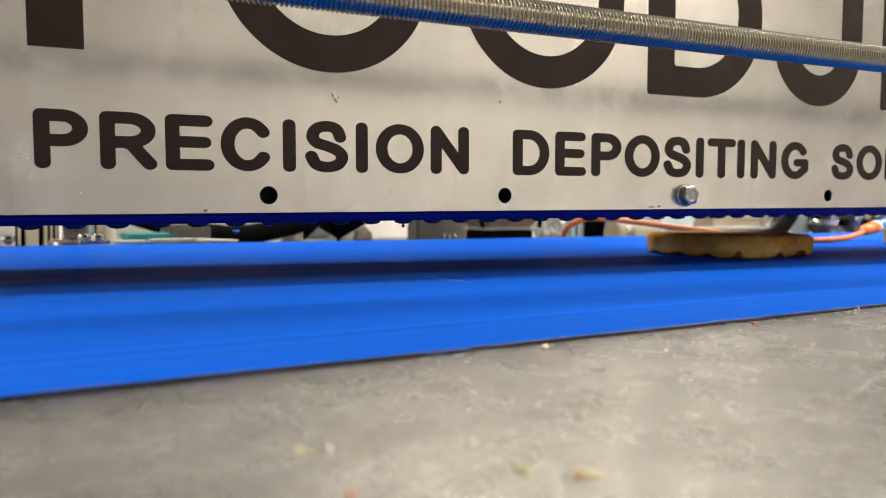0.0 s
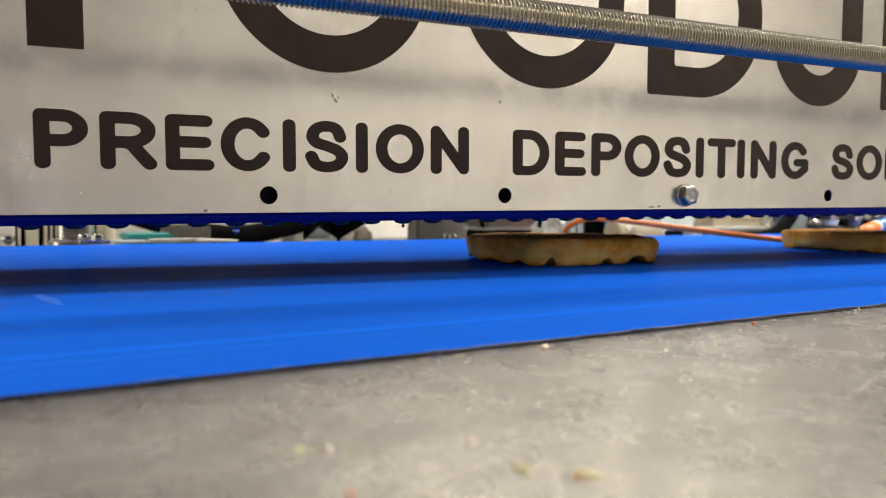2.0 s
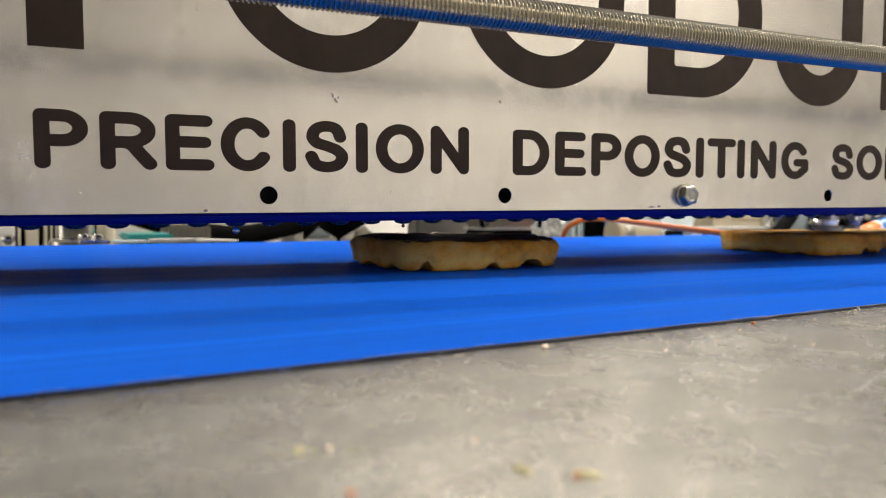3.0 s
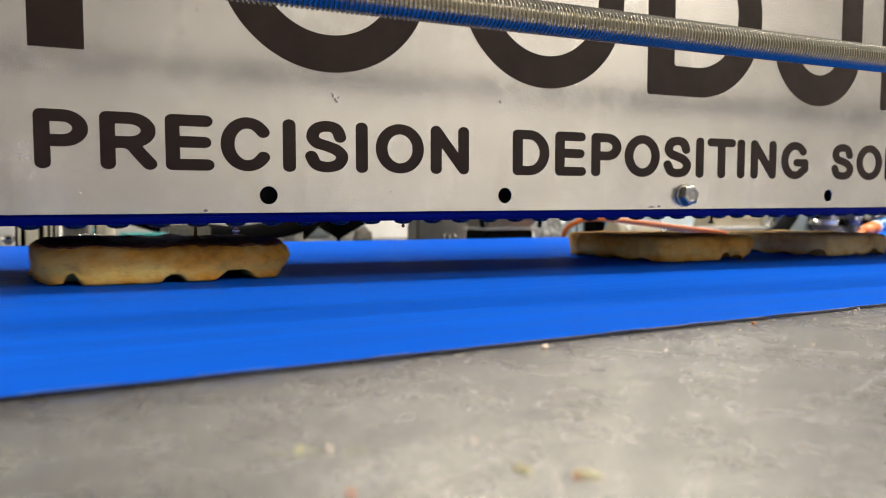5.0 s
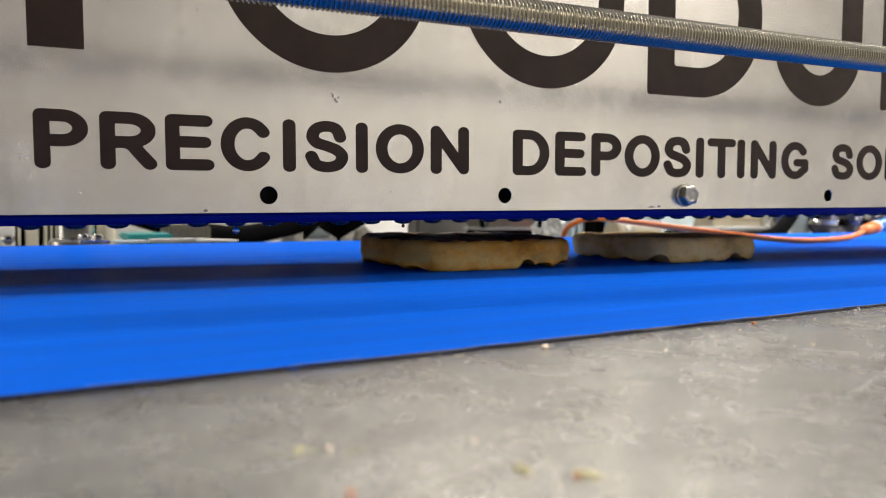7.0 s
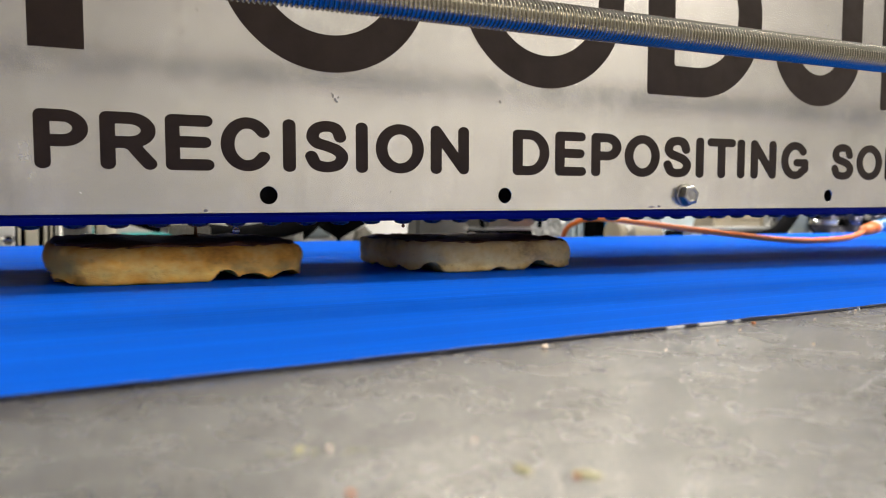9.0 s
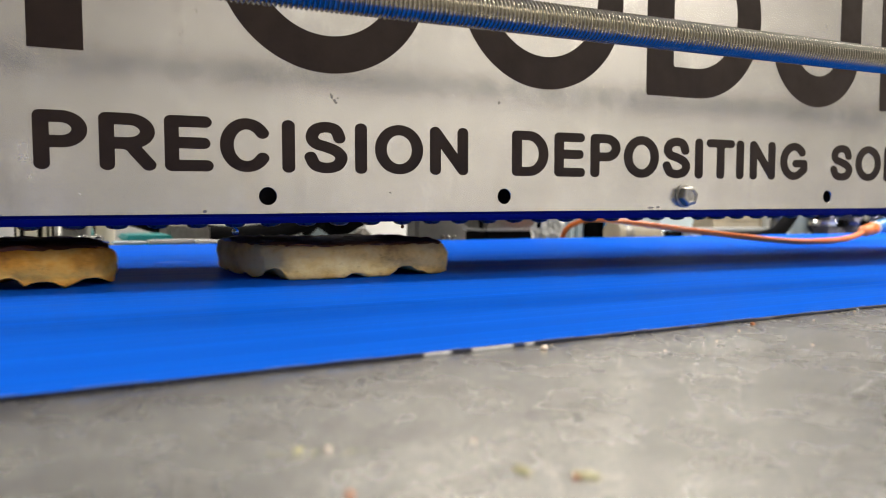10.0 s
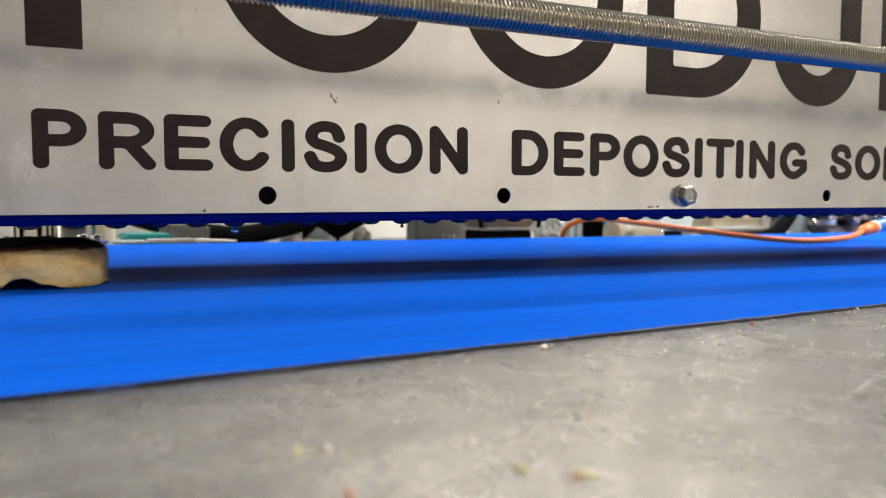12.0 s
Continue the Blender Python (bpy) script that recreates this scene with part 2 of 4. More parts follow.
def tube(points, radius, mat, name="tube", n=12):
    """A round cable through points, smoothed."""
    pts = [Vector(p) for p in points]
    for _ in range(3):
        out = [pts[0]]
        for a, b in zip(pts, pts[1:]):
            out += [a * 0.75 + b * 0.25, a * 0.25 + b * 0.75]
        pts = out + [pts[-1]]
    bm = bmesh.new()
    rings = []
    for i, p in enumerate(pts):
        d = (pts[min(i + 1, len(pts) - 1)] - pts[max(i - 1, 0)]).normalized()
        s = d.cross(Vector((0, 0, 1)))
        s = s.normalized() if s.length > 1e-4 else Vector((1, 0, 0))
        u = s.cross(d)
        rings.append([bm.verts.new(p + (s * math.cos(2 * math.pi * k / n) + u * math.sin(2 * math.pi * k / n)) * radius) for k in range(n)])
    for a, b in zip(rings, rings[1:]):
        for k in range(n):
            bm.faces.new((a[k], a[(k + 1) % n], b[(k + 1) % n], b[k]))
    bm.faces.new(rings[0])
    bm.faces.new(rings[-1])
    return finish(bm, name, mat, True)


def flat_shape(polys, thick, mat, name):
    """Outlines with holes, filled and given a thickness; it lies in x, z and faces -y."""
    cu = bpy.data.curves.new(name, "CURVE")
    cu.dimensions, cu.fill_mode, cu.extrude = "2D", "BOTH", thick / 2
    for poly in polys:
        sp = cu.splines.new("POLY")
        sp.points.add(len(poly) - 1)
        for q, (x, y) in zip(sp.points, poly):
            q.co = (x, y, 0, 1)
        sp.use_cyclic_u = True
    ob = new(name, cu)
    dg = bpy.context.evaluated_depsgraph_get()
    me = bpy.data.meshes.new_from_object(ob.evaluated_get(dg))
    bpy.data.objects.remove(ob)
    bpy.data.curves.remove(cu)
    bm = bmesh.new()
    bm.from_mesh(me)
    bmesh.ops.remove_doubles(bm, verts=bm.verts, dist=1e-6)
    bm.to_mesh(me)
    bm.free()
    me.transform(Matrix.Rotation(radians(90), 4, "X"))
    me.materials.clear()
    me.materials.append(mat)
    return me


def circle(cx, cy, r, n=64, a0=0, a1=360):
    return [(cx + r * math.cos(radians(a0 + (a1 - a0) * i / n)), cy + r * math.sin(radians(a0 + (a1 - a0) * i / n))) for i in range(n + (a1 - a0 != 360))]


def arc(cx, cz, rx, rz, a0, a1, n=24):
    return [(cx + rx * math.cos(radians(a0 + (a1 - a0) * i / n)), cz + rz * math.sin(radians(a0 + (a1 - a0) * i / n))) for i in range(n + 1)]


def smooth_line(pts, n=6):
    """A curve through points, ends kept."""
    q = [Vector(p) for p in (pts[0], *pts, pts[-1])]
    out = []
    for a, b, c, d in zip(q, q[1:], q[2:], q[3:]):
        for i in range(n):
            t = i / n
            out.append(tuple(0.5 * ((2 * b) + (c - a) * t + (2 * a - 5 * b + 4 * c - d) * t * t + (3 * b - a - 3 * c + d) * t ** 3)))
    return out + [tuple(pts[-1])]


def pen_lines(ch):
    """The strokes of a capital in a unit square, as a round pen would draw them."""
    stem = [(0, 0), (0, 1)]
    bowl = [(0, 1)] + arc(0.52, 0.735, 0.48, 0.265, 90, -90) + [(0, 0.47)]
    return {"P": [stem, bowl], "R": [stem, bowl, smooth_line([(0.42, 0.47), (0.60, 0.41), (0.74, 0.27), (1.02, 0.0)])],
            "E": [stem, [(0, 1), (0.97, 1)], [(0, 0.515), (0.92, 0.515)], [(0, 0), (1, 0)]],
            "C": [arc(0.5, 0.5, 0.5, 0.5, 36, 324, 40)], "I": [[(0.5, 0), (0.5, 1)]], "O": [arc(0.5, 0.5, 0.5, 0.5, 0, 360, 60)],
            "S": [smooth_line([(0.93, 0.74), (0.80, 0.94), (0.47, 1.0), (0.15, 0.92), (0.045, 0.735), (0.18, 0.59), (0.5, 0.515), (0.84, 0.41), (0.99, 0.25), (0.85, 0.065), (0.5, 0.0), (0.15, 0.065), (0.0, 0.26)])],
            "N": [stem, [(0, 1), (1, 0)], [(1, 0), (1, 1)]], "D": [stem, [(0, 1)] + arc(0.42, 0.5, 0.58, 0.5, 90, -90, 40) + [(0, 0)]],
            "T": [[(0, 1), (1, 1)], [(0.5, 1), (0.5, 0)]], "G": [arc(0.5, 0.5, 0.5, 0.5, 38, 312, 40) + [(1.0, 0.22), (1.0, 0.43), (0.60, 0.43)]],
            "L": [[(0, 1), (0, 0), (1, 0)]], "U": [[(0, 1)] + arc(0.5, 0.4, 0.5, 0.4, 180, 360) + [(1, 1)]]}[ch]


PEN_X, PEN_Z = 0.00272, 0.00228             # half the width of upright and of level strokes


def glyph(ch, x0, x1, z0, z1):
    """Outlines of one rounded capital in a box: the edge of the field of distances from its strokes."""
    squeeze = PEN_Z / PEN_X
    step = 0.00022
    lo_x, hi_x = (x0 * squeeze) - 0.0006, (x1 * squeeze) + 0.0006
    gx, gz = np.arange(lo_x, hi_x, step), np.arange(z0 - 0.0006, z1 + 0.0006, step)
    X, Z = np.meshgrid(gx, gz, indexing="ij")
    field = np.full(X.shape, 1.0)
    for line in pen_lines(ch):
        pts = [((x0 + PEN_X + u * (x1 - x0 - 2 * PEN_X)) * squeeze, z0 + PEN_Z + v * (z1 - z0 - 2 * PEN_Z)) for u, v in line]
        for (ax, az), (bx, bz) in zip(pts, pts[1:]):
            dx, dz = bx - ax, bz - az
            t = np.clip(((X - ax) * dx + (Z - az) * dz) / max(dx * dx + dz * dz, 1e-14), 0, 1)
            field = np.minimum(field, np.hypot(X - ax - t * dx, Z - az - t * dz))
    field = field - PEN_Z + 1e-9
    links = {}

    def cross(i, j, k, m):
        a, b = field[i, j], field[k, m]
        t = a / (a - b)
        return (i, j, k, m), (gx[i] + (gx[k] - gx[i]) * t, gz[j] + (gz[m] - gz[j]) * t)

    place = {}
    inside = field < 0
    for i in range(len(gx) - 1):
        for j in range(len(gz) - 1):
            c = (inside[i, j], inside[i + 1, j], inside[i + 1, j + 1], inside[i, j + 1])
            if all(c) or not any(c):
                continue
            edges = [(i, j, i + 1, j), (i + 1, j, i + 1, j + 1), (i, j + 1, i + 1, j + 1), (i, j, i, j + 1)]
            cut = [e for k, e in enumerate(edges) if c[k] != c[(k + 1) % 4]]
            for e in cut:
                key, p = cross(*e)
                place[key] = p
            for a, b in ([cut] if len(cut) == 2 else [cut[:2], cut[2:]]):
                links.setdefault(a, []).append(b)
                links.setdefault(b, []).append(a)
    polys, seen = [], set()
    for start in links:
        if start in seen:
            continue
        ring, here = [], start
        while here is not None:
            seen.add(here)
            ring.append((place[here][0] / squeeze, place[here][1]))
            here = next((n for n in links[here] if n not in seen), None)
        polys.append(ring)
    return polys


# ---- the room ----
def room():
    f = part("floor", box(12, 10, 0.1, FLOOR, "floor"), None, pose(1, 1, -0.1))
    tagged(f, "grey coated workshop floor", "floor", kind="structure")
    c = part("ceiling", box(12.4, 10.4, 0.1, CEIL, "ceiling"), None, pose(1, 1, 3.0))
    tagged(c, "white painted workshop ceiling", "ceiling", kind="structure")
    for name, sx, sy, x, y in (("wall_north", 12.4, 0.2, 1, 6.1), ("wall_south", 12.4, 0.2, 1, -4.1), ("wall_east", 0.2, 10, 7.1, 1), ("wall_west", 0.2, 10, -5.1, 1)):
        w = part(name, box(sx, sy, 3.0, PAINT, name), None, pose(x, y, 0))
        tagged(w, "off-white painted workshop wall", "wall", kind="structure")
    for x, y, _ in PANELS:
        lamp = new("ceiling_light")
        lamp.matrix_basis = pose(x, y, 2.945)
        part("frame", box(1.26, 0.66, 0.055, WHITE, "frame", 0.004), lamp)
        part("diffuser", box(1.2, 0.6, 0.004, LAMP, "diffuser"), lamp, pose(0, 0, -0.006), "glowing white diffuser")
        tagged(lamp, "flat white ceiling light panel, switched on", "ceiling light", "ceiling lights")


room()

# ---- conveyor ----
NEAR, FAR, BED = 0.1545, 0.634, -0.0012
COURSE = -0.9                              # the belt runs at this angle to the bed, degrees


def conveyor():
    t = new("conveyor_table")
    t.matrix_basis = pose(1.1, 0.16, 0)
    bm = bmesh.new()
    bmesh.ops.create_cube(bm, size=1)
    for v in bm.verts:
        v.co = Vector((v.co.x * 9.0, v.co.y * 1.06 - 0.058, (v.co.z - 0.5) * 0.003))
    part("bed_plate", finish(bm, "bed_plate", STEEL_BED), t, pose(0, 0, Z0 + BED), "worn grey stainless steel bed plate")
    for y in (-0.56, 0.44):
        part("side_rail", box(9.0, 0.04, 0.09, GREY_STEEL, "side_rail", 0.003), t, pose(0, y, Z0 + BED - 0.0931))
    leg = box(0.05, 0.05, Z0 + BED - 0.0931, GREY_STEEL, "leg", 0.003)
    for x in (-4.2, -1.4, 1.4, 4.2):
        for y in (-0.56, 0.44):
            part("leg", leg, t, pose(x, y, 0))
    tagged(t, "long stainless steel conveyor table with stained, scratched top", "conveyor table")

    b = new("conveyor_belt")
    b.matrix_basis = pose(0, 0, Z0)
    bm = bmesh.new()
    nx = 180
    rows = []
    for i in range(nx + 1):
        x = -2.3 + 6.8 * i / nx
        wob = 0.0006 * noise.noise((x * 9, 0, 0)) + 0.0008 * noise.noise((x * 2.1, 3, 0))
        prof = [(NEAR + wob, -0.0010), (NEAR + wob, -0.0003), (NEAR + wob + 0.0003, 0.0), (0.25, 0.0), (0.4, 0.0), (0.52, 0.0), (FAR, 0.0), (FAR, -0.0010)]
        rows.append([bm.verts.new((x, y, z)) for y, z in prof])
    for a, c in zip(rows, rows[1:]):
        for k in range(8):
            bm.faces.new((a[k], a[(k + 1) % 8], c[(k + 1) % 8], c[k]))
    bm.faces.new(rows[0])
    bm.faces.new(rows[-1])
    part("belt_surface", finish(bm, "belt_surface", BLUE), b, None, "bright blue smooth plastic belt surface")
    bm = bmesh.new()
    rows = []
    for i in range(nx * 4 + 1):
        x = -2.3 + 6.8 * i / (nx * 4)
        wob = 0.0006 * noise.noise((x * 9, 0, 0)) + 0.0008 * noise.noise((x * 2.1, 3, 0))
        fray = 0.0006 * noise.noise((x * 70, 5, 0))
        rows.append([bm.verts.new((x, NEAR + wob + dy + f * fray, z)) for dy, z, f in ((-0.0003, -0.0010, 1), (-0.0003, -0.0004, 0.4), (-0.0001, -0.0002, 0), (0.002, -0.0008, 0), (0.002, -0.0010, 0))])
    for a, c in zip(rows, rows[1:]):
        for k in range(5):
            bm.faces.new((a[k], a[(k + 1) % 5], c[(k + 1) % 5], c[k]))
    part("belt_edge", finish(bm, "belt_edge", EDGE), b, None, "dark frayed belt edge")
    rnd = random.Random(4)
    bm = bmesh.new()
    x = -0.9
    while x < 1.3:              # worn, paler stretches along the upper corner and threads that hang from it
        run = rnd.uniform(0.002, 0.018)
        lift = 0.00012 if rnd.random() < 0.8 else -0.0006
        wide = rnd.uniform(0.00005, 0.00016)
        rows = []
        for i in range(7):
            u = x + run * i / 6
            wob = 0.0006 * noise.noise((u * 9, 0, 0)) + 0.0008 * noise.noise((u * 2.1, 3, 0))
            taper = max(0.08, math.sin(math.pi * i / 6))
            rows.append([bm.verts.new((u, NEAR + wob - 0.00025 + dy * wide * taper + 0.0002 * noise.noise((u * 300, 1, 0)), lift + dz)) for dy, dz in ((-0.5, -0.0002), (-0.5, 0.0), (1.0, 0.0), (1.0, -0.0002))])
        for a, c in zip(rows, rows[1:]):
            for k in range(4):
                bm.faces.new((a[k], a[(k + 1) % 4], c[(k + 1) % 4], c[k]))
        x += run + rnd.uniform(0.004, 0.03)
    tagged(part("rim_wear", finish(bm, "rim_wear", RIM_WEAR), b, None, "pale worn rim of the belt"), kind="stuff")
    for x0, x1 in ((0.0868, 0.0943), (0.1005, 0.1132), (0.1174, 0.1200)):
        n = 14
        bm = bmesh.new()
        rows = []
        for i in range(n + 1):
            x = x0 + (x1 - x0) * i / n
            lo, hi = -0.0011 + 0.0002 * noise.noise((x * 900, 0, 0)), -0.0003 + 0.0002 * noise.noise((x * 900, 9, 0))
            rows.append([bm.verts.new((x + SPEED * 4, NEAR + y + 0.0008 * noise.noise(((x + SPEED * 4) * 2.1, 3, 0)) + 0.0006 * noise.noise(((x + SPEED * 4) * 9, 0, 0)), z)) for y, z in ((-0.0008, lo), (-0.0008, hi), (0.0004, hi), (0.0004, lo))])
        for a, c in zip(rows, rows[1:]):
            for k in range(4):
                bm.faces.new((a[k], a[(k + 1) % 4], c[(k + 1) % 4], c[k]))
        bm.faces.new(rows[0])
        bm.faces.new(rows[-1])
        part("edge_scuff", finish(bm, "edge_scuff", SCUFF), b, None, "white worn patch on the belt's edge")
    for x, y, ln, wd, turn in ((-0.3220, 0.2957, 0.0364, 0.0045, -80), (0.42, 0.45, 0.03, 0.002, 3)):
        bm = bmesh.new()
        bmesh.ops.create_circle(bm, cap_ends=True, segments=24, radius=0.5)
        for v in bm.verts:
            k = 1 + 0.5 * noise.noise((v.co.x * 3, v.co.y * 3, x * 50))
            v.co = Vector((v.co.x * ln * k, v.co.y * wd * k, 0))
        top = bmesh.ops.extrude_face_region(bm, geom=bm.faces[:])
        bmesh.ops.translate(bm, verts=[g for g in top["geom"] if isinstance(g, bmesh.types.BMVert)], vec=(0, 0, 0.00012))
        part("scuff", finish(bm, "scuff", PALE_BLUE), b, pose(x, y, 0.0, 0, 0, turn), "pale rubbed mark on the belt")
    tagged(b, "running blue conveyor belt with a dark frayed edge", "conveyor belt")
    return b


SPEED = 0.0834                              # of the belt, metres a second
BELT = conveyor()

# ---- depositing head over the belt ----
HEAD_POSE = Matrix.Translation(EYE) @ Matrix.Scale(0.985, 4) @ Matrix.Translation(-EYE) @ pose(0.1582, 0.2971, Z0 - 0.0003, 0, -0.88, -6.4)
WORDS = (("P", -0.1445, -0.1261), ("R", -0.1222, -0.1021), ("E", -0.0986, -0.0800), ("C", -0.0773, -0.0558), ("I", -0.0517, -0.0464),
         ("S", -0.0422, -0.0229), ("I", -0.0193, -0.0140), ("O", -0.0100, 0.0133), ("N", 0.0170, 0.0367),
         ("D", 0.0610, 0.0819), ("E", 0.0857, 0.1043), ("P", 0.1079, 0.1268), ("O", 0.1294, 0.1528), ("S", 0.1559, 0.1753),
         ("I", 0.1790, 0.1844), ("T", 0.1874, 0.2085), ("I", 0.2103, 0.2158), ("N", 0.2210, 0.2413), ("G", 0.2460, 0.2688),
         ("S", 0.2900, 0.3099), ("O", 0.3132, 0.3373), ("L", 0.3410, 0.3575), ("U", 0.3610, 0.3815), ("T", 0.3845, 0.4055),
         ("I", 0.4080, 0.4135), ("O", 0.4180, 0.4415), ("N", 0.4455, 0.4655), ("S", 0.4695, 0.4890))
S0, S1, W0, W1 = -0.32, 0.62, 0.0323, 0.30


def hex_bolt(parent, s, w):
    bolt = part("bolt", lathe([(0.0078, 0), (0.0080, -0.0004), (0.0080, -0.0013), (0.0074, -0.0016)], BOLT, "washer", 40, "y"), parent, pose(s, -0.0001, w) @ Matrix.Scale(0.8, 4), "shiny steel hex bolt with washer")
    bm = bmesh.new()
    rings = []
    for r, y in ((0.0068, -0.0016), (0.0072, -0.002), (0.0072, -0.0062), (0.0061, -0.0071), (0.0044, -0.0071), (0.0040, -0.0066)):
        rings.append([bm.verts.new((r * math.cos(radians(60 * i + 12)), y, r * math.sin(radians(60 * i + 12)))) for i in range(6)])
    for a, b in zip(rings, rings[1:]):
        for i in range(6):
            bm.faces.new((a[i], a[(i + 1) % 6], b[(i + 1) % 6], b[i]))
    bm.faces.new(rings[-1])
    bm.faces.new(rings[0])
    bmesh.ops.bevel(bm, geom=bm.edges[:], offset=0.0004, segments=2, affect="EDGES", clamp_overlap=True)
    part("bolt_head", finish(bm, "bolt_head", BOLT, True), bolt)


def threaded_rod(length, r, pitch):
    n, per = 40, 10
    m = int(length / pitch * per)
    k = np.arange(m + 1)
    ang = np.arange(n) / n
    X, A = np.meshgrid(k * pitch / per, ang, indexing="ij")
    ph = (X / pitch - A) % 1.0
    R = r - 0.0011 * (0.5 - 0.5 * np.cos(ph * 2 * np.pi)) ** 1.15
    co = np.stack([X, R * np.cos(A * 2 * np.pi), R * np.sin(A * 2 * np.pi)], -1).reshape(-1, 3)
    i, j = np.meshgrid(np.arange(m), np.arange(n), indexing="ij")
    f = np.stack([i * n + j, i * n + (j + 1) % n, (i + 1) * n + (j + 1) % n, (i + 1) * n + j], -1).reshape(-1, 4)
    me = bpy.data.meshes.new("threaded_rod")
    me.from_pydata(co.tolist(), [], f.tolist())
    me.materials.append(ROD_STEEL)
    me.polygons.foreach_set("use_smooth", [True] * len(me.polygons))
    me.update()
    return me


def head():
    h = new("depositing_head")
    h.matrix_basis = HEAD_POSE
    # front panel with its round holes
    hole_at = [-0.2880, -0.1730, -0.0581, 0.0567, 0.2878, 0.4030, 0.5180]
    rect = [(S0, W0), (S1, W0), (S1, W1), (S0, W1)]
    panel = flat_shape([rect] + [circle(s, 0.0396, 0.0038, 32)[::-1] for s in hole_at], 0.002, STEEL_PANEL, "front_panel")
    part("front_panel", panel, h, pose(0, 0.001, 0), "brushed stainless steel front panel with round holes")
    part("housing", box(S1 - S0 - 0.004, 0.130, W1 - W0 - 0.002, INNER_SHADE, "housing", 0.001), h, pose((S0 + S1) / 2, 0.078, W0 + 0.0006), "steel housing, near-black for the shade inside its holes")
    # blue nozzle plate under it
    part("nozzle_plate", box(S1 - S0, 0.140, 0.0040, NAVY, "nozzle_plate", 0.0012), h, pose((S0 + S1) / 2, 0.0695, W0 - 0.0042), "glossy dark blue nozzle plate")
    noz = lathe([(0.0043, 0.0), (0.0042, -0.0006), (0.0035, -0.0012), (0.0023, -0.0016), (0.0010, -0.0018)], SHADED_NOZZLE_BLUE, "nozzle", 20)
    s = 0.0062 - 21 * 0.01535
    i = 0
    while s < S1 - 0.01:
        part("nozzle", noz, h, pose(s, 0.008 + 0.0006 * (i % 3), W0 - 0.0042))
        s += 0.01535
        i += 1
    # drops that hang from nozzles, and specks of dirt on the panel
    drop = [(0.0004, 0.0), (0.0011, -0.0006), (0.0019, -0.0018), (0.0021, -0.0029), (0.0016, -0.0041), (0.0006, -0.0046)]
    part("drop", lathe([(r * 0.75, z * 0.75) for r, z in drop], GLASS, "drop", 20), h, pose(0.0062 - 5 * 0.01535, 0.008, W0 - 0.0058), "clear hanging water drop")
    part("drop", lathe([(r * 0.4, z * 0.4) for r, z in drop], SAUCE, "drop", 16), h, pose(0.0062, 0.008, W0 - 0.0059), "small dark hanging drop")
    for k, (s, w, a, c) in enumerate(((-0.0297, 0.0827, 0.0005, 0.0009), (-0.0286, 0.0812, 0.0006, 0.0006), (-0.0272, 0.0822, 0.0004, 0.0004), (-0.0280, 0.0803, 0.0007, 0.0004), (-0.0302, 0.0838, 0.0003, 0.0005),
                                       (0.0535, 0.0846, 0.0006, 0.0008), (-0.0838, 0.0333, 0.0008, 0.0007), (0.1480, 0.0335, 0.0022, 0.0005), (0.1530, 0.0338, 0.0012, 0.0006), (-0.0030, 0.0412, 0.0003, 0.0003), (0.0930, 0.0428, 0.0003, 0.0002))):
        blot = [(s + a * math.cos(q * 0.5236) * (1 + 0.5 * noise.noise((q, k, 0))), w + c * math.sin(q * 0.5236) * (1 + 0.5 * noise.noise((q, k, 4)))) for q in range(12)]
        part("speck", flat_shape([blot], 0.0002, DIRT, "speck"), h, pose(0, -0.00005, 0), "small dark dirt speck")
    for s, w, long in ((-0.1295, 0.0405, 0.0012), (0.0290, 0.0868, 0.0007), (0.0960, 0.1020, 0.0008)):
        nick = [(s + long * u, w - long * 0.8 * u + v * 0.00022) for u, v in ((-0.5, 0.3), (0.0, 1), (0.5, 0.2), (0.45, -0.4), (0.0, -0.7))]
        part("nick", flat_shape([nick], 0.0002, SCUFF, "nick"), h, pose(0, -0.00005, 0), "small bright scratch")
    # writing
    for ch, a, b in WORDS:
        polys = glyph(ch, a, b, 0.0496, 0.0718)
        part("letter", flat_shape(polys, 0.0004, PRINT, "letter"), h, pose(0, -0.0001, 0), "dark printed capital letter")
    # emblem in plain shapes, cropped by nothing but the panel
    R, r, cz = 0.0476, 0.0318, 0.1403
    shapes = [("emblem_bar", [[(-0.1453, 0.0945), (-0.1265, 0.0945), (-0.1265, 0.188), (-0.1453, 0.188)]])]
    for c in (-0.031, 0.0797):
        shapes.append(("emblem_ring", [circle(c, cz, R, 96), circle(c, cz, r, 80)[::-1]]))
    bow = [(0.1447, 0.0939)] + circle(0.1796, 0.1409, 0.047, 40, -90, 90) + [(0.1437, 0.1879), (0.1437, 0.0952)]
    inner = [(0.1628, 0.1099)] + circle(0.1776, 0.1409, 0.0310, 40, -90, 90) + [(0.1618, 0.1719), (0.1618, 0.111)]
    shapes.append(("emblem_bow", [bow, inner[::-1]]))
    hook = circle(0.2752, 0.1325, 0.0385, 40, 180, 360) + [(0.3137, 0.188), (0.2953, 0.188)] + circle(0.2752, 0.1325, 0.0200, 30, 360, 180)
    shapes.append(("emblem_hook", [hook]))
    shapes.append(("emblem_comb", [[(0.334, 0.0946), (0.385, 0.0946), (0.385, 0.110), (0.352, 0.110), (0.352, 0.133), (0.383, 0.133), (0.383, 0.149), (0.352, 0.149), (0.352, 0.172), (0.385, 0.172), (0.385, 0.188), (0.334, 0.188)]]))
    for name, polys in shapes:
        part(name, flat_shape(polys, 0.0004, PRINT, name), h, pose(0, -0.0001, 0), "plain dark printed shape")
    hex_bolt(h, 0.1712, 0.0398)
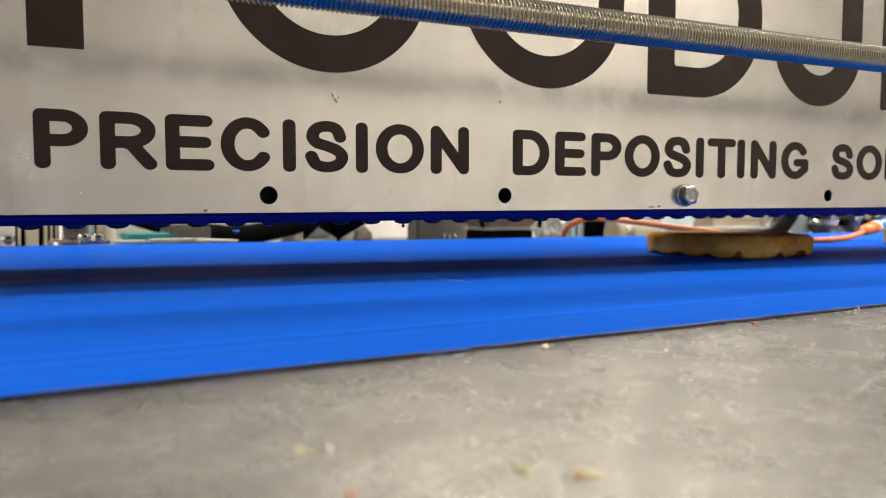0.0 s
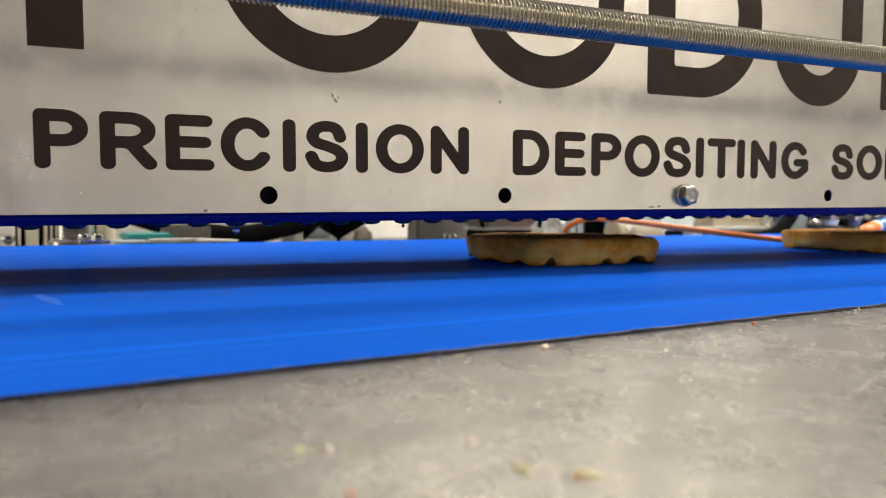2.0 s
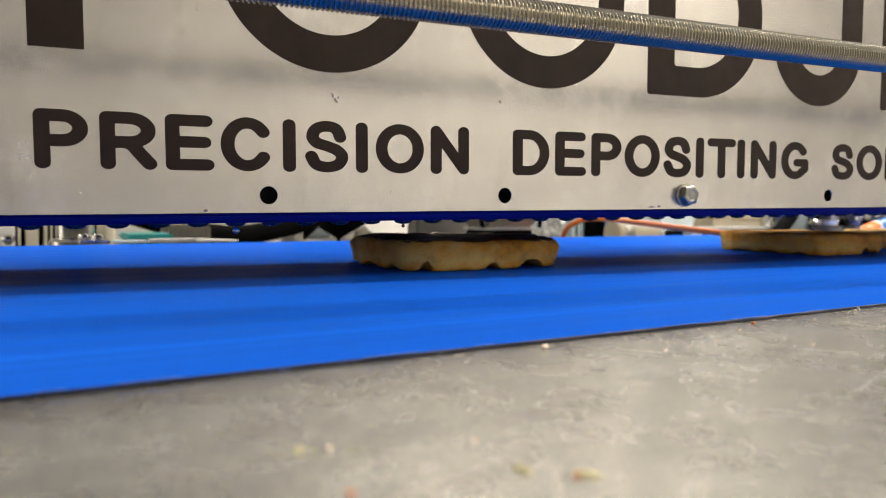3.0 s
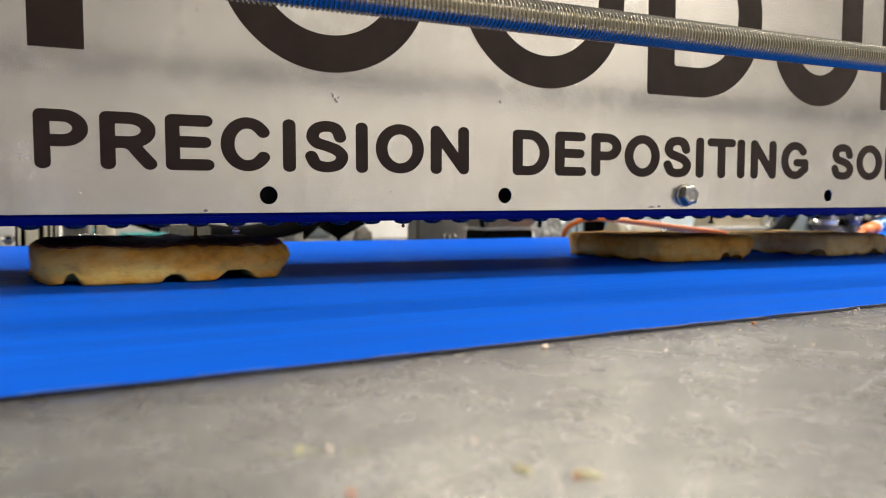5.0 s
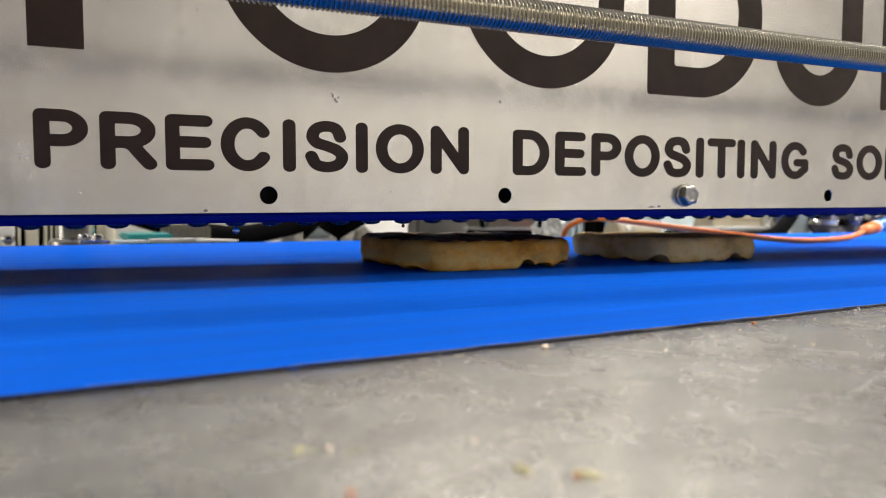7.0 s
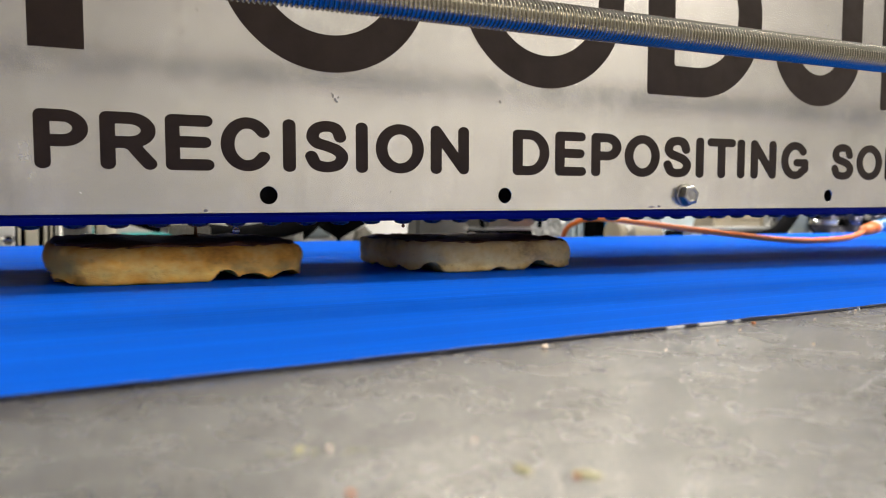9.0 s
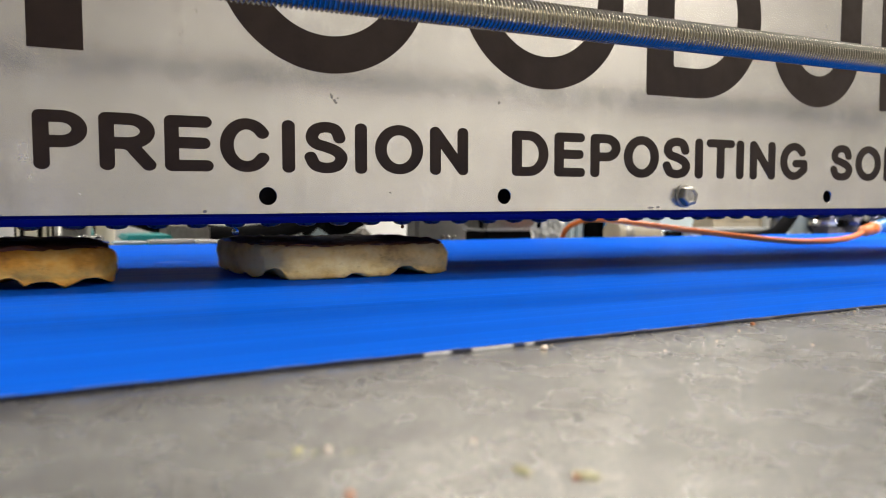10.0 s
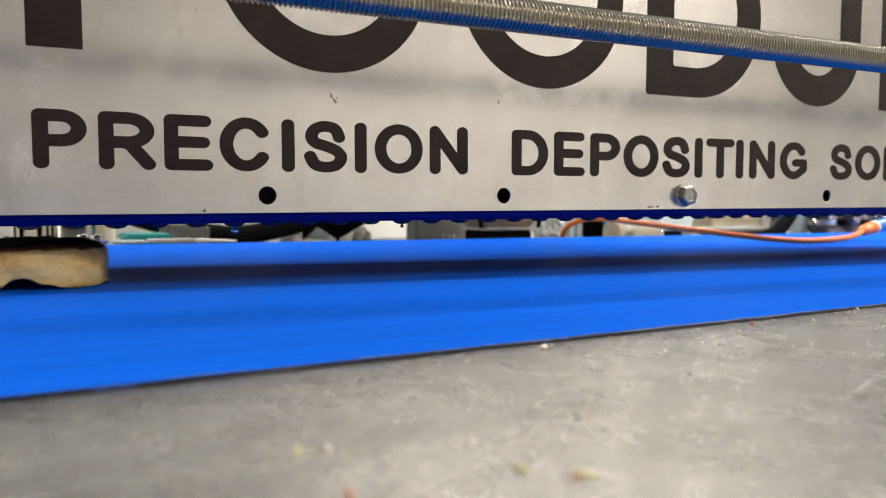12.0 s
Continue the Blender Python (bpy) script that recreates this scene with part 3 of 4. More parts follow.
    part("threaded_rod", threaded_rod(0.92, 0.0061, 0.00166), h, pose(S0 + 0.01, -0.08, 0.1041), "shiny steel threaded rod")
    for s in (S0 + 0.03, S1 - 0.03):
        part("rod_bracket", box(0.02, 0.09, 0.03, GREY_STEEL, "rod_bracket", 0.002), h, pose(s, -0.046, 0.0894))
    tagged(h, "stainless steel depositing head with dark printed words over a belt", "food machine")
    # gantry that carries it
    g = new("gantry")
    g.matrix_basis = pose(0, 0.645, Z0 + BED)
    for x in (-0.42, 1.75):
        part("post", box(0.04, 0.04, 0.42, GREY_STEEL, "post", 0.003), g, pose(x, 0, 0))
    part("beam", box(2.25, 0.06, 0.06, GREY_STEEL, "beam", 0.003), g, pose(0.665, 0, 0.36))
    for x in (-0.08, 0.66):
        part("arm", box(0.06, 0.34, 0.02, GREY_STEEL, "arm", 0.002), g, pose(x, -0.17, 0.335))
        part("hanger", box(0.06, 0.03, 0.08, GREY_STEEL, "hanger", 0.002), g, pose(x, -0.29, 0.268))
    tagged(g, "grey steel gantry beside the conveyor belt", "gantry")


head()

# ---- crumbs on the bed ----
def crumb(x, y, size, mat, label, flat=0.5, seed=0):
    bm = bmesh.new()
    bmesh.ops.create_icosphere(bm, subdivisions=2, radius=1)
    for v in bm.verts:
        k = 1 + 0.45 * noise.noise(v.co * 1.6 + Vector((seed * 3.1, 0, 0)))
        v.co = Vector((v.co.x * size[0] * k, v.co.y * size[1] * k, (v.co.z * k + 0.75) * size[0] * flat)) * 0.8
        v.co.z = max(v.co.z, 0)
    ob = part("crumb", finish(bm, "crumb", mat, True), None, pose(x, y, Z0 + BED, 0, 0, 15 * seed))
    tagged(ob, label, "crumb", "crumbs on the bed plate")


for k in range(14):                         # a thin smear of yellow-green flakes
    sm = random.Random(60 + k)
    crumb(0.0345 + 0.0010 * k + sm.uniform(-0.001, 0.001), 0.1030 - 0.00035 * k + sm.uniform(-0.0022, 0.0022), (sm.uniform(0.0004, 0.0011), sm.uniform(0.0003, 0.0007)), SMEAR, "tiny flat yellow-green flake on the steel bed", 0.05, k + 20)


def bed_specks():
    """Specks of flour and grit, too many and too small to count."""
    rnd = random.Random(12)
    for mat, count, name in ((CRUMB, 90, "flour_specks"), (DIRT, 160, "grit_specks")):
        bm = bmesh.new()
        for _ in range(count):
            x, y = rnd.uniform(-0.02, 0.46), 0.151 - 0.125 * rnd.random() ** 1.4
            r, h, a0 = rnd.uniform(0.00008, 0.00026), 0.00008, rnd.random() * 6.28
            low = [bm.verts.new((x + r * math.cos(a0 + k * 1.2566) * rnd.uniform(0.5, 1.2), y + r * math.sin(a0 + k * 1.2566) * rnd.uniform(0.5, 1.2), 0)) for k in range(5)]
            top = [bm.verts.new((x + (v.co.x - x) * 0.7, y + (v.co.y - y) * 0.7, h)) for v in low]
            bm.faces.new(top)
            for k in range(5):
                bm.faces.new((low[k], low[(k + 1) % 5], top[(k + 1) % 5], top[k]))
        ob = part(name, finish(bm, name, mat), None, pose(0, 0, Z0 + BED))
        tagged(ob, "scattered tiny pale specks on the steel bed" if mat is CRUMB else "scattered tiny grey-brown grit on the steel bed", "specks", kind="stuff")


bed_specks()
for x0, y0, x1, y1 in ((0.128, 0.108, 0.105, 0.083), (0.130, 0.076, 0.185, 0.092), (0.118, 0.117, 0.150, 0.109)):
    bm = bmesh.new()
    rows = []
    for i in range(13):
        u = i / 12
        x, y = x0 + (x1 - x0) * u, y0 + (y1 - y0) * u
        w = 0.00007 * math.sin(math.pi * min(max(u, 0.04), 0.96)) + 0.00003
        bend = 0.0006 * math.sin(math.pi * u)
        rows.append([bm.verts.new((x + bend, y + dy * w, dz)) for dy, dz in ((-1, 0), (0, 0.00004), (1, 0))])
    for a, b in zip(rows, rows[1:]):
        for k in range(3):
            bm.faces.new((a[k], a[(k + 1) % 3], b[(k + 1) % 3], b[k]))
    part("scratch", finish(bm, "scratch", ALU), bpy.data.objects["conveyor_table"], pose(-1.1, -0.16, Z0 + BED), "long shallow scratch in the steel")
CRUMBS = [(0.1214, 0.1464, (0.0014, 0.0009), CRUMB, "small pale baked crumb on the steel bed", 0.6), (0.2062, 0.1459, (0.0011, 0.0009), CRUMB_RED, "tiny orange crumb on the steel bed", 0.6),
          (0.2663, 0.1470, (0.0008, 0.0006), CRUMB, "tiny white crumb beside the belt", 0.6), (0.2714, 0.1488, (0.0016, 0.0005), SCUFF, "tiny white flake beside the belt", 0.4),
          (0.0387, 0.1035, (0.0017, 0.0010), CRUMB_GREEN, "thin smeared yellow-green crumb on the steel bed", 0.06), (0.0425, 0.1011, (0.0007, 0.0006), CRUMB, "tiny pale crumb on the steel bed", 0.7),
          (0.0381, 0.0837, (0.0009, 0.0007), CRUMB_RED, "tiny orange-brown crumb on the steel bed", 0.6), (0.0626, 0.0798, (0.0019, 0.0011), CRUMB_GREEN, "flat yellow crumb on the steel bed", 0.25),
          (0.0676, 0.0741, (0.0008, 0.0006), CRUMB_RED, "tiny reddish crumb on the steel bed", 0.4), (0.0690, 0.0737, (0.0022, 0.0011), CRUMB_GREEN, "flat pale yellow crumb on the steel bed", 0.2),
          (0.1920, 0.1404, (0.0006, 0.0005), CRUMB, "tiny pale crumb on the steel bed", 0.5), (0.1709, 0.1320, (0.0006, 0.0004), CRUMB, "tiny pale crumb on the steel bed", 0.5),
          (0.1905, 0.1161, (0.0007, 0.0005), CRUMB, "tiny pale crumb on the steel bed", 0.4), (0.2330, 0.1420, (0.0006, 0.0005), CRUMB, "tiny pale crumb on the steel bed", 0.5),
          (0.1480, 0.1300, (0.0006, 0.0004), CRUMB, "tiny pale crumb on the steel bed", 0.5), (0.0640, 0.0939, (0.0008, 0.0005), CRUMB, "tiny pale crumb on the steel bed", 0.3)]
for k, (cx, cy, cs, cm, cl, cf) in enumerate(CRUMBS):
    crumb(cx, cy, cs, cm, cl, cf, k)

# ---- workbench beyond the belt, and what stands on it ----
BENCH = Z0 - 0.026


def workbench():
    b = new("workbench")
    b.matrix_basis = pose(1.35, 1.35, 0)
    part("worktop", box(4.0, 1.26, 0.03, GREY_STEEL, "worktop", 0.003), b, pose(0, 0, BENCH - 0.03), "dull steel worktop")
    leg = box(0.05, 0.05, BENCH - 0.03, GREY_STEEL, "leg", 0.003)
    for x in (-1.9, 1.9):
        for y in (-0.56, 0.56):
            part("leg", leg, b, pose(x, y, 0))
    tagged(b, "steel workbench cluttered with machine parts", "workbench")


workbench()


def stand(name, x, y, label, category, group=""):
    ob = new(name)
    ob.matrix_basis = pose(x, y, BENCH)
    return tagged(ob, label, category, group)


def canister(x, y, r, h, mat, label, flange=0.0):
    c = stand("canister", x, y, label, "canister")
    part("body", lathe([(r * 0.96, 0.0), (r, 0.002), (r, h - 0.004), (r * 0.95, h)], mat, "body", 40), c)
    if flange:
        f = r + flange
        part("flange", lathe([(f - 0.001, 0.016), (f, 0.0175), (f, 0.0225), (f - 0.002, 0.0245), (r + 0.001, 0.0255)], CHROME, "flange", 40), c)
    part("lid", lathe([(r * 1.04, h), (r * 1.04, h + 0.006), (r * 0.6, h + 0.009)], mat, "lid", 40), c)


def crate(name, x0, x1, y, depth, h, mat, label, category, taper=1.0, rim=True, bevel=0.003):
    c = stand(name, (x0 + x1) / 2, y + depth / 2, label, category)
    part("body", box(x1 - x0, depth, h, mat, "body", bevel, taper=taper), c)
    if rim:
        k = taper
        part("rim", box((x1 - x0) * k + 0.004, depth * k + 0.004, 0.006, mat, "rim", 0.002), c, pose(0, 0, h + 0.0002))
    return c


# white housing with upright slots
crate("white_box", -0.09, 0.0205, 0.90, 0.12, 0.12, WHITE, "white plastic machine housing on the workbench", "box")
slot = stand("slotted_housing", 0.047, 0.97, "cream housing with upright dark slots", "machine housing")
part("core", box(0.048, 0.08, 0.12, INNER_SHADE, "core", 0.002), slot, pose(0.0, 0.01, 0))
for sx, sw in ((-0.0105, 0.0125), (0.0025, 0.0035), (0.0080, 0.0022), (-0.0225, 0.0030), (0.0190, 0.006)):
    part("slat", box(sw, 0.03, 0.118, CREAM, "slat", 0.0008), slot, pose(sx, -0.045, 0.001))
canister(0.0660, 0.765, 0.0165, 0.10, CHROME, "polished steel canister with a wide base flange", 0.006)
canister(0.1130, 0.93, 0.0105, 0.09, CREAM, "small cream plastic bottle on the workbench")
teal = crate("teal_tray", 0.1170, 0.1560, 0.79, 0.05, 0.0205, TEAL, "teal plastic tray on the workbench", "tray", 1.06, True, 0.002)
crate("steel_block", 0.168, 0.215, 0.86, 0.05, 0.034, BOLT, "dull dark steel block behind the tray", "block", 1.0, False)
for sx0, sx1, sz, smat, slabel in ((0.060, 0.083, 0.0030, CHROME, "short bright steel strip beside the belt"), (0.086, 0.112, 0.0026, PALE_PLASTIC, "pale bluish plastic strip beside the belt"),
                                   (0.114, 0.152, 0.0034, ALU, "dull aluminium strip beside the belt"), (0.154, 0.190, 0.0034, WHITE, "white plastic wedge beside the belt")):
    bm = bmesh.new()
    bmesh.ops.create_cube(bm, size=1)
    for v in bm.verts:
        low = 0.45 if smat is WHITE and v.co.x > 0 else 1.0
        v.co = Vector((v.co.x * (sx1 - sx0), v.co.y * 0.014, (v.co.z + 0.5) * sz * low))
    bmesh.ops.bevel(bm, geom=bm.edges[:], offset=0.0008, segments=2, affect="EDGES", clamp_overlap=True)
    strip = part("strip", finish(bm, "strip", smat, True), None, pose((sx0 + sx1) / 2, 0.668, Z0 + BED, 0, 0, 2))
    tagged(strip, slabel, "strip")
knob_profile = [(0.0028, 0), (0.0029, 0.0014), (0.0050, 0.0026), (0.0053, 0.0046), (0.0046, 0.0066), (0.002, 0.0076)]
knob = part("knob", lathe(knob_profile, CHROME, "knob", 28), None, pose(0.0105, 0.675, Z0 + BED))
tagged(knob, "small round chrome knob beside the belt", "knob", "chrome knobs")
for kx, ky in ((0.0665, 0.690), (0.0760, 0.682)):
    nut = part("knob", knob.data, None, pose(kx, ky, Z0 + BED))
    tagged(nut, "small round chrome knob beside the belt", "knob", "chrome knobs")
hose = part("black_hose", tube([(0.10, 1.10, 0.014), (0.125, 0.96, 0.050), (0.155, 0.94, 0.040), (0.20, 0.94, 0.026), (0.262, 0.94, 0.0150), (0.330, 0.94, 0.026), (0.384, 0.94, 0.043), (0.412, 0.99, 0.057), (0.415, 1.10, 0.014)], 0.0128, BLACK, "black_hose", 16), None, pose(0, 0, BENCH))
tagged(hose, "looped black rubber hose on the workbench", "hose")
canister(0.3500, 0.965, 0.0150, 0.11, CHROME, "polished steel cylinder on the workbench")
crate("bottle", 0.4514, 0.5086, 1.20, 0.035, 0.14, PALE_PLASTIC, "pale blue translucent-looking plastic bottle", "bottle", 0.95)


def hopper(x, y):
    h = stand("hopper", x, y, "dark steel hopper with pointed outlet", "hopper")
    bm = bmesh.new()
    bmesh.ops.create_cone(bm, cap_ends=True, segments=4, radius1=0.003, radius2=0.112, depth=0.062)
    bmesh.ops.rotate(bm, verts=bm.verts, matrix=Matrix.Rotation(radians(45), 3, "Z"))
    bmesh.ops.translate(bm, verts=bm.verts, vec=(0, 0, 0.038))
    bmesh.ops.bevel(bm, geom=bm.edges[:], offset=0.0015, segments=2, affect="EDGES", clamp_overlap=True)
    part("cone", finish(bm, "cone", BLACK, True), h)
    part("outlet", lathe([(0.0028, 0.0), (0.0028, 0.009)], BLACK, "outlet", 16), h)
    part("collar", box(0.165, 0.165, 0.02, GREY_STEEL, "collar", 0.002), h, pose(0, 0, 0.0695))


hopper(0.4385, 1.01)
foil = stand("crumpled_paper", 0.4355, 0.93, "crumpled brown paper beside the hopper", "paper")
for k, (fx, fy, fs) in enumerate(((0.0, 0.0, 0.0095), (0.007, 0.004, 0.0135))):
    bm = bmesh.new()
    bmesh.ops.create_icosphere(bm, subdivisions=3, radius=1)
    for v in bm.verts:
        q = 1 + 0.3 * noise.noise(v.co * 2.5 + Vector((k * 5, 0, 0))) + 0.12 * noise.noise(v.co * 11)
        v.co = Vector((v.co.x * fs * q, v.co.y * fs * q, max(0.0, (v.co.z * q + 0.9) * fs)))
    part("fold", finish(bm, "fold", DIRT), foil, pose(fx, fy, 0.0))
crate("white_crate", 0.506, 0.6262, 1.10, 0.1, 0.10, WHITE, "bright white plastic crate on the workbench", "crate", 1.05)
box_g = crate("steel_box", 0.487, 0.5881, 0.86, 0.03, 0.10, GREY_STEEL, "dull grey steel box with small bolts", "box", 0.97, False)
for k in range(3):
    part("bolt", lathe([(0.0032, 0.0), (0.0032, -0.0022), (0.002, -0.003)], CHROME, "bolt", 12, "y"), box_g, pose(-0.009 + 0.009 * k, -0.0148, 0.0165))
pan = stand("steel_pan", 0.5618, 0.775, "sloping grey steel pan on a black foot", "pan")
part("pan_body", box(0.0741, 0.05, 0.06, BOLT, "pan_body", 0.003, taper=1.5), pan, pose(0, 0, 0.0322))
part("pan_lip", box(0.0801, 0.056, 0.0030, ALU, "pan_lip", 0.0015), pan, pose(0, 0, 0.0290))
part("pan_foot", box(0.0721, 0.05, 0.0288, BLACK, "pan_foot", 0.002), pan)
for px in (-1, 1):
    part("pan_rib", box(0.004, 0.006, 0.058, BLACK, "pan_rib", 0.001), pan, pose(px * 0.0445, -0.0262, 0.0322, 0, px * 12, 0))
bag = stand("crumpled_bag", 0.8091, 0.96, "crumpled grey plastic bag on the workbench", "bag")
bm = bmesh.new()
bmesh.ops.create_icosphere(bm, subdivisions=4, radius=1)
for v in bm.verts:
    q = 1 + 0.25 * noise.noise(v.co * 2.2) + 0.16 * noise.noise(v.co * 6.5) + 0.06 * noise.noise(v.co * 17)
    v.co = Vector((v.co.x * 0.036 * q, v.co.y * 0.03 * q, max(0.0, (v.co.z * q + 0.8) * 0.04)))
part("bag_skin", finish(bm, "bag_skin", ALU), bag)
ribbed = stand("ribbed_box", 0.8450, 0.955, "pale grey-blue ribbed plastic box", "box")
part("core", box(0.0669, 0.05, 0.09, PALE_PLASTIC, "core", 0.002), ribbed)
for k in range(4):
    part("rib", box(0.010 if k == 1 else 0.006, 0.006, 0.088, GREY_STEEL if k == 2 else PALE_PLASTIC, "rib", 0.001), ribbed, pose(0.0201 * (k - 1.5) / 1.5 * 1.25, -0.0285, 0.001))
crate("black_block", 0.8501, 0.8884, 0.90, 0.04, 0.08, BLACK, "black plastic block on the workbench", "block", 1.0, False)
crate("blue_block", 0.86, 0.8803, 0.875, 0.02, 0.08, SKYBLUE, "bright blue plastic block on the workbench", "block", 1.0, False)
mot = stand("motor", 0.8311, 0.800, "short brownish grey motor lying on the workbench", "motor")
half = 0.0453
part("motor_body", lathe([(0.0165, -half), (0.0185, -half + 0.002), (0.0185, half * 0.6), (0.0160, half * 0.64), (0.0160, half)], BEIGE, "motor_body", 36, "x"), mot, pose(0, 0, 0.0215))
part("motor_cap", lathe([(0.0188, -half * 0.7), (0.0192, -half * 0.68), (0.0192, -half * 0.35), (0.0188, -half * 0.33)], BOLT, "motor_cap", 36, "x"), mot, pose(0, 0, 0.0215))
part("motor_shaft", lathe([(0.006, half), (0.006, half + 0.018)], CHROME, "motor_shaft", 20, "x"), mot, pose(0, 0, 0.0215))
crate("grey_panel_box", 1.1664, 1.6558, 1.05, 0.1, 0.16, PALE_PLASTIC, "pale grey cabinet on the workbench", "box", 1.0)
crate("beige_box", 1.1793, 1.3321, 0.93, 0.05, 0.035, BEIGE, "beige cardboard box on the workbench", "box", 1.0, False)
part("flap", box(0.1488, 0.046, 0.05, BEIGE, "flap", 0.002), bpy.data.objects["beige_box"], pose(0, 0, 0.0352))
tray = crate("clear_tray", 0.9498, 1.1459, 0.785, 0.03, 0.0225, ALU, "shallow pale plastic tray on the workbench", "tray", 1.03)
canister(1.248, 0.85, 0.024, 0.10, CHROME, "polished round steel jar on the workbench")
hose2 = part("black_hose", tube([(0.9345, 0.83, 0.012), (1.0019, 0.765, 0.0100), (1.0811, 0.758, 0.0115), (1.1251, 0.758, 0.019), (1.1533, 0.762, 0.034), (1.1912, 0.77, 0.06), (1.2478, 0.82, 0.09), (1.4038, 0.92, 0.05), (1.4576, 0.97, 0.012)], 0.0115, BLACK, "black_hose", 16), None, pose(0, 0, BENCH))
tagged(hose2, "thick black rubber hose curving over the workbench", "hose")


def valve(x, y, r, label, collar):
    v = stand("valve", x, y, label, "valve", "chrome valves")
    prof = [(r * 0.5, 0.0), (r * 0.55, 0.004), (r * 0.5, 0.008)]
    prof += [(r * math.sin(radians(a)), 0.006 + r * (1 - math.cos(radians(a)))) for a in range(32, 150, 10)]
    prof += [(r * 0.5, 0.006 + 1.9 * r), (r * 0.5, 0.02 + 1.9 * r)]
    part("valve_body", lathe(prof, GUN_STEEL, "valve_body", 40), v)
    part("valve_ring", lathe([(r * 1.03, 0.002 + r), (r * 1.06, 0.003 + r), (r * 1.06, 0.009 + r), (r * 1.03, 0.010 + r)], collar, "valve_ring", 40), v)
    part("valve_stem", lathe([(r * 0.22, -r * 1.4), (r * 0.26, -r * 1.35), (r * 0.26, -r * 0.8)], BLACK, "valve_stem", 24, "y"), v, pose(0, 0, 0.006 + r))
    part("valve_cap", lathe([(r * 0.62, 0.012 + 1.9 * r), (r * 0.66, 0.014 + 1.9 * r), (r * 0.66, 0.024 + 1.9 * r), (r * 0.58, 0.026 + 1.9 * r)], CHROME, "valve_cap", 32), v)


sleeve = stand("pale_sleeve", 1.3161, 0.84, "pale lilac plastic sleeve beside the hose", "sleeve")
part("sleeve_wall", lathe([(0.017, 0.0), (0.018, 0.001), (0.0185, 0.09), (0.017, 0.092)], PALE_PLASTIC, "sleeve_wall", 32), sleeve)
valve(1.3328, 0.800, 0.030, "polished dark chrome valve on the workbench", CHROME)
valve(1.4423, 0.815, 0.028, "polished dark chrome valve beside the cable's plug", GUN_STEEL)
valve(1.6439, 0.86, 0.026, "polished dark chrome valve behind the cable's plug", ALU)

# ---- orange cable that comes from the bench over the belt's far side ----
wire = new("orange_cable")
wire.matrix_basis = pose(0, 0, Z0)
part("cable", tube([(0.700, 0.80, -0.0225), (0.650, 0.745, -0.021), (0.608, 0.705, -0.010), (0.596, 0.685, 0.0062), (0.5925, 0.67, 0.0130), (0.5898, 0.640, 0.0212), (0.5866, 0.600, 0.0208), (0.6037, 0.55, 0.0160), (0.6242, 0.48, 0.0091), (0.6757, 0.44, 0.0030), (0.7542, 0.44, 0.0030), (0.791, 0.44, 0.0065), (0.8176, 0.445, 0.0121)], 0.0030, ORANGE, "cable", 14), wire, None, "orange rubber cable")
plug = part("plug", lathe([(0.0030, -0.006), (0.0052, -0.003), (0.0064, 0.002), (0.0064, 0.013), (0.0070, 0.0135), (0.0070, 0.021), (0.0060, 0.0225)], ORANGE, "plug", 24, "x"), wire, pose(0.817, 0.445, 0.0121, 0, -8, 3), "orange moulded plug")
part("collar", lathe([(0.0066, 0.0226), (0.0072, 0.024), (0.0072, 0.026), (0.0066, 0.027)], WHITE, "collar", 24, "x"), plug)
part("socket", lathe([(0.0068, 0.0271), (0.0074, 0.028), (0.0074, 0.060), (0.006, 0.061)], SKYBLUE, "socket", 24, "x"), plug, None, "blue socket")
tagged(wire, "orange cable with plug hanging across the belt's far side", "cable")


# ---- waffles on the belt ----
W_TAN = waffle_mat("baked_waffle", (0.90, 0.41, 0.05), (0.97, 0.70, 0.21), (0.26, 0.07, 0.01))


W_PALE = waffle_mat("pale_waffle", (0.86, 0.57, 0.19), (0.97, 0.79, 0.38), (0.24, 0.09, 0.025))


def glaze(length, width, thick, seed):
    """A thin uneven coat on the upper crust, with a ragged outline that runs over the rim here and there."""
    n, bm, rings = 96, bmesh.new(), []
    for inset, z in ((0.0050, -0.0020), (0.0026, -0.0012), (0.0022, 0.0001), (0.0036, 0.0008), (0.006, 0.0010), (0.016, 0.0011), (0.030, 0.0010)):
        ring = []
        for i in range(n):
            a = 2 * math.pi * i / n
            c, s = math.cos(a), math.sin(a)
            k = (abs(c) ** 4.5 + abs(s) ** 4.5) ** (-1 / 4.5)
            rag = 0.0022 * max(0.0, noise.noise((c * 7 + seed * 3, s * 7, 0))) + 0.001 * noise.noise((c * 25, s * 25, seed))
            x, y = c * k * (length / 2 - inset - rag), s * k * (width / 2 - inset - rag)
            ring.append(bm.verts.new((x, y, thick + z + 0.0010 * noise.noise((x * 45 + seed, y * 45, 0)) + 0.0015 * noise.noise((x * 120, y * 120, seed)) + 0.0010 * noise.noise((x * 300, y * 300, seed)))))
        rings.append(ring)
    for a, b in zip(rings, rings[1:]):
        for i in range(n):
            bm.faces.new((a[i], a[(i + 1) % n], b[(i + 1) % n], b[i]))
    bm.faces.new(rings[0])
    bm.faces.new(rings[-1])
    return finish(bm, "glaze", SAUCE, True)


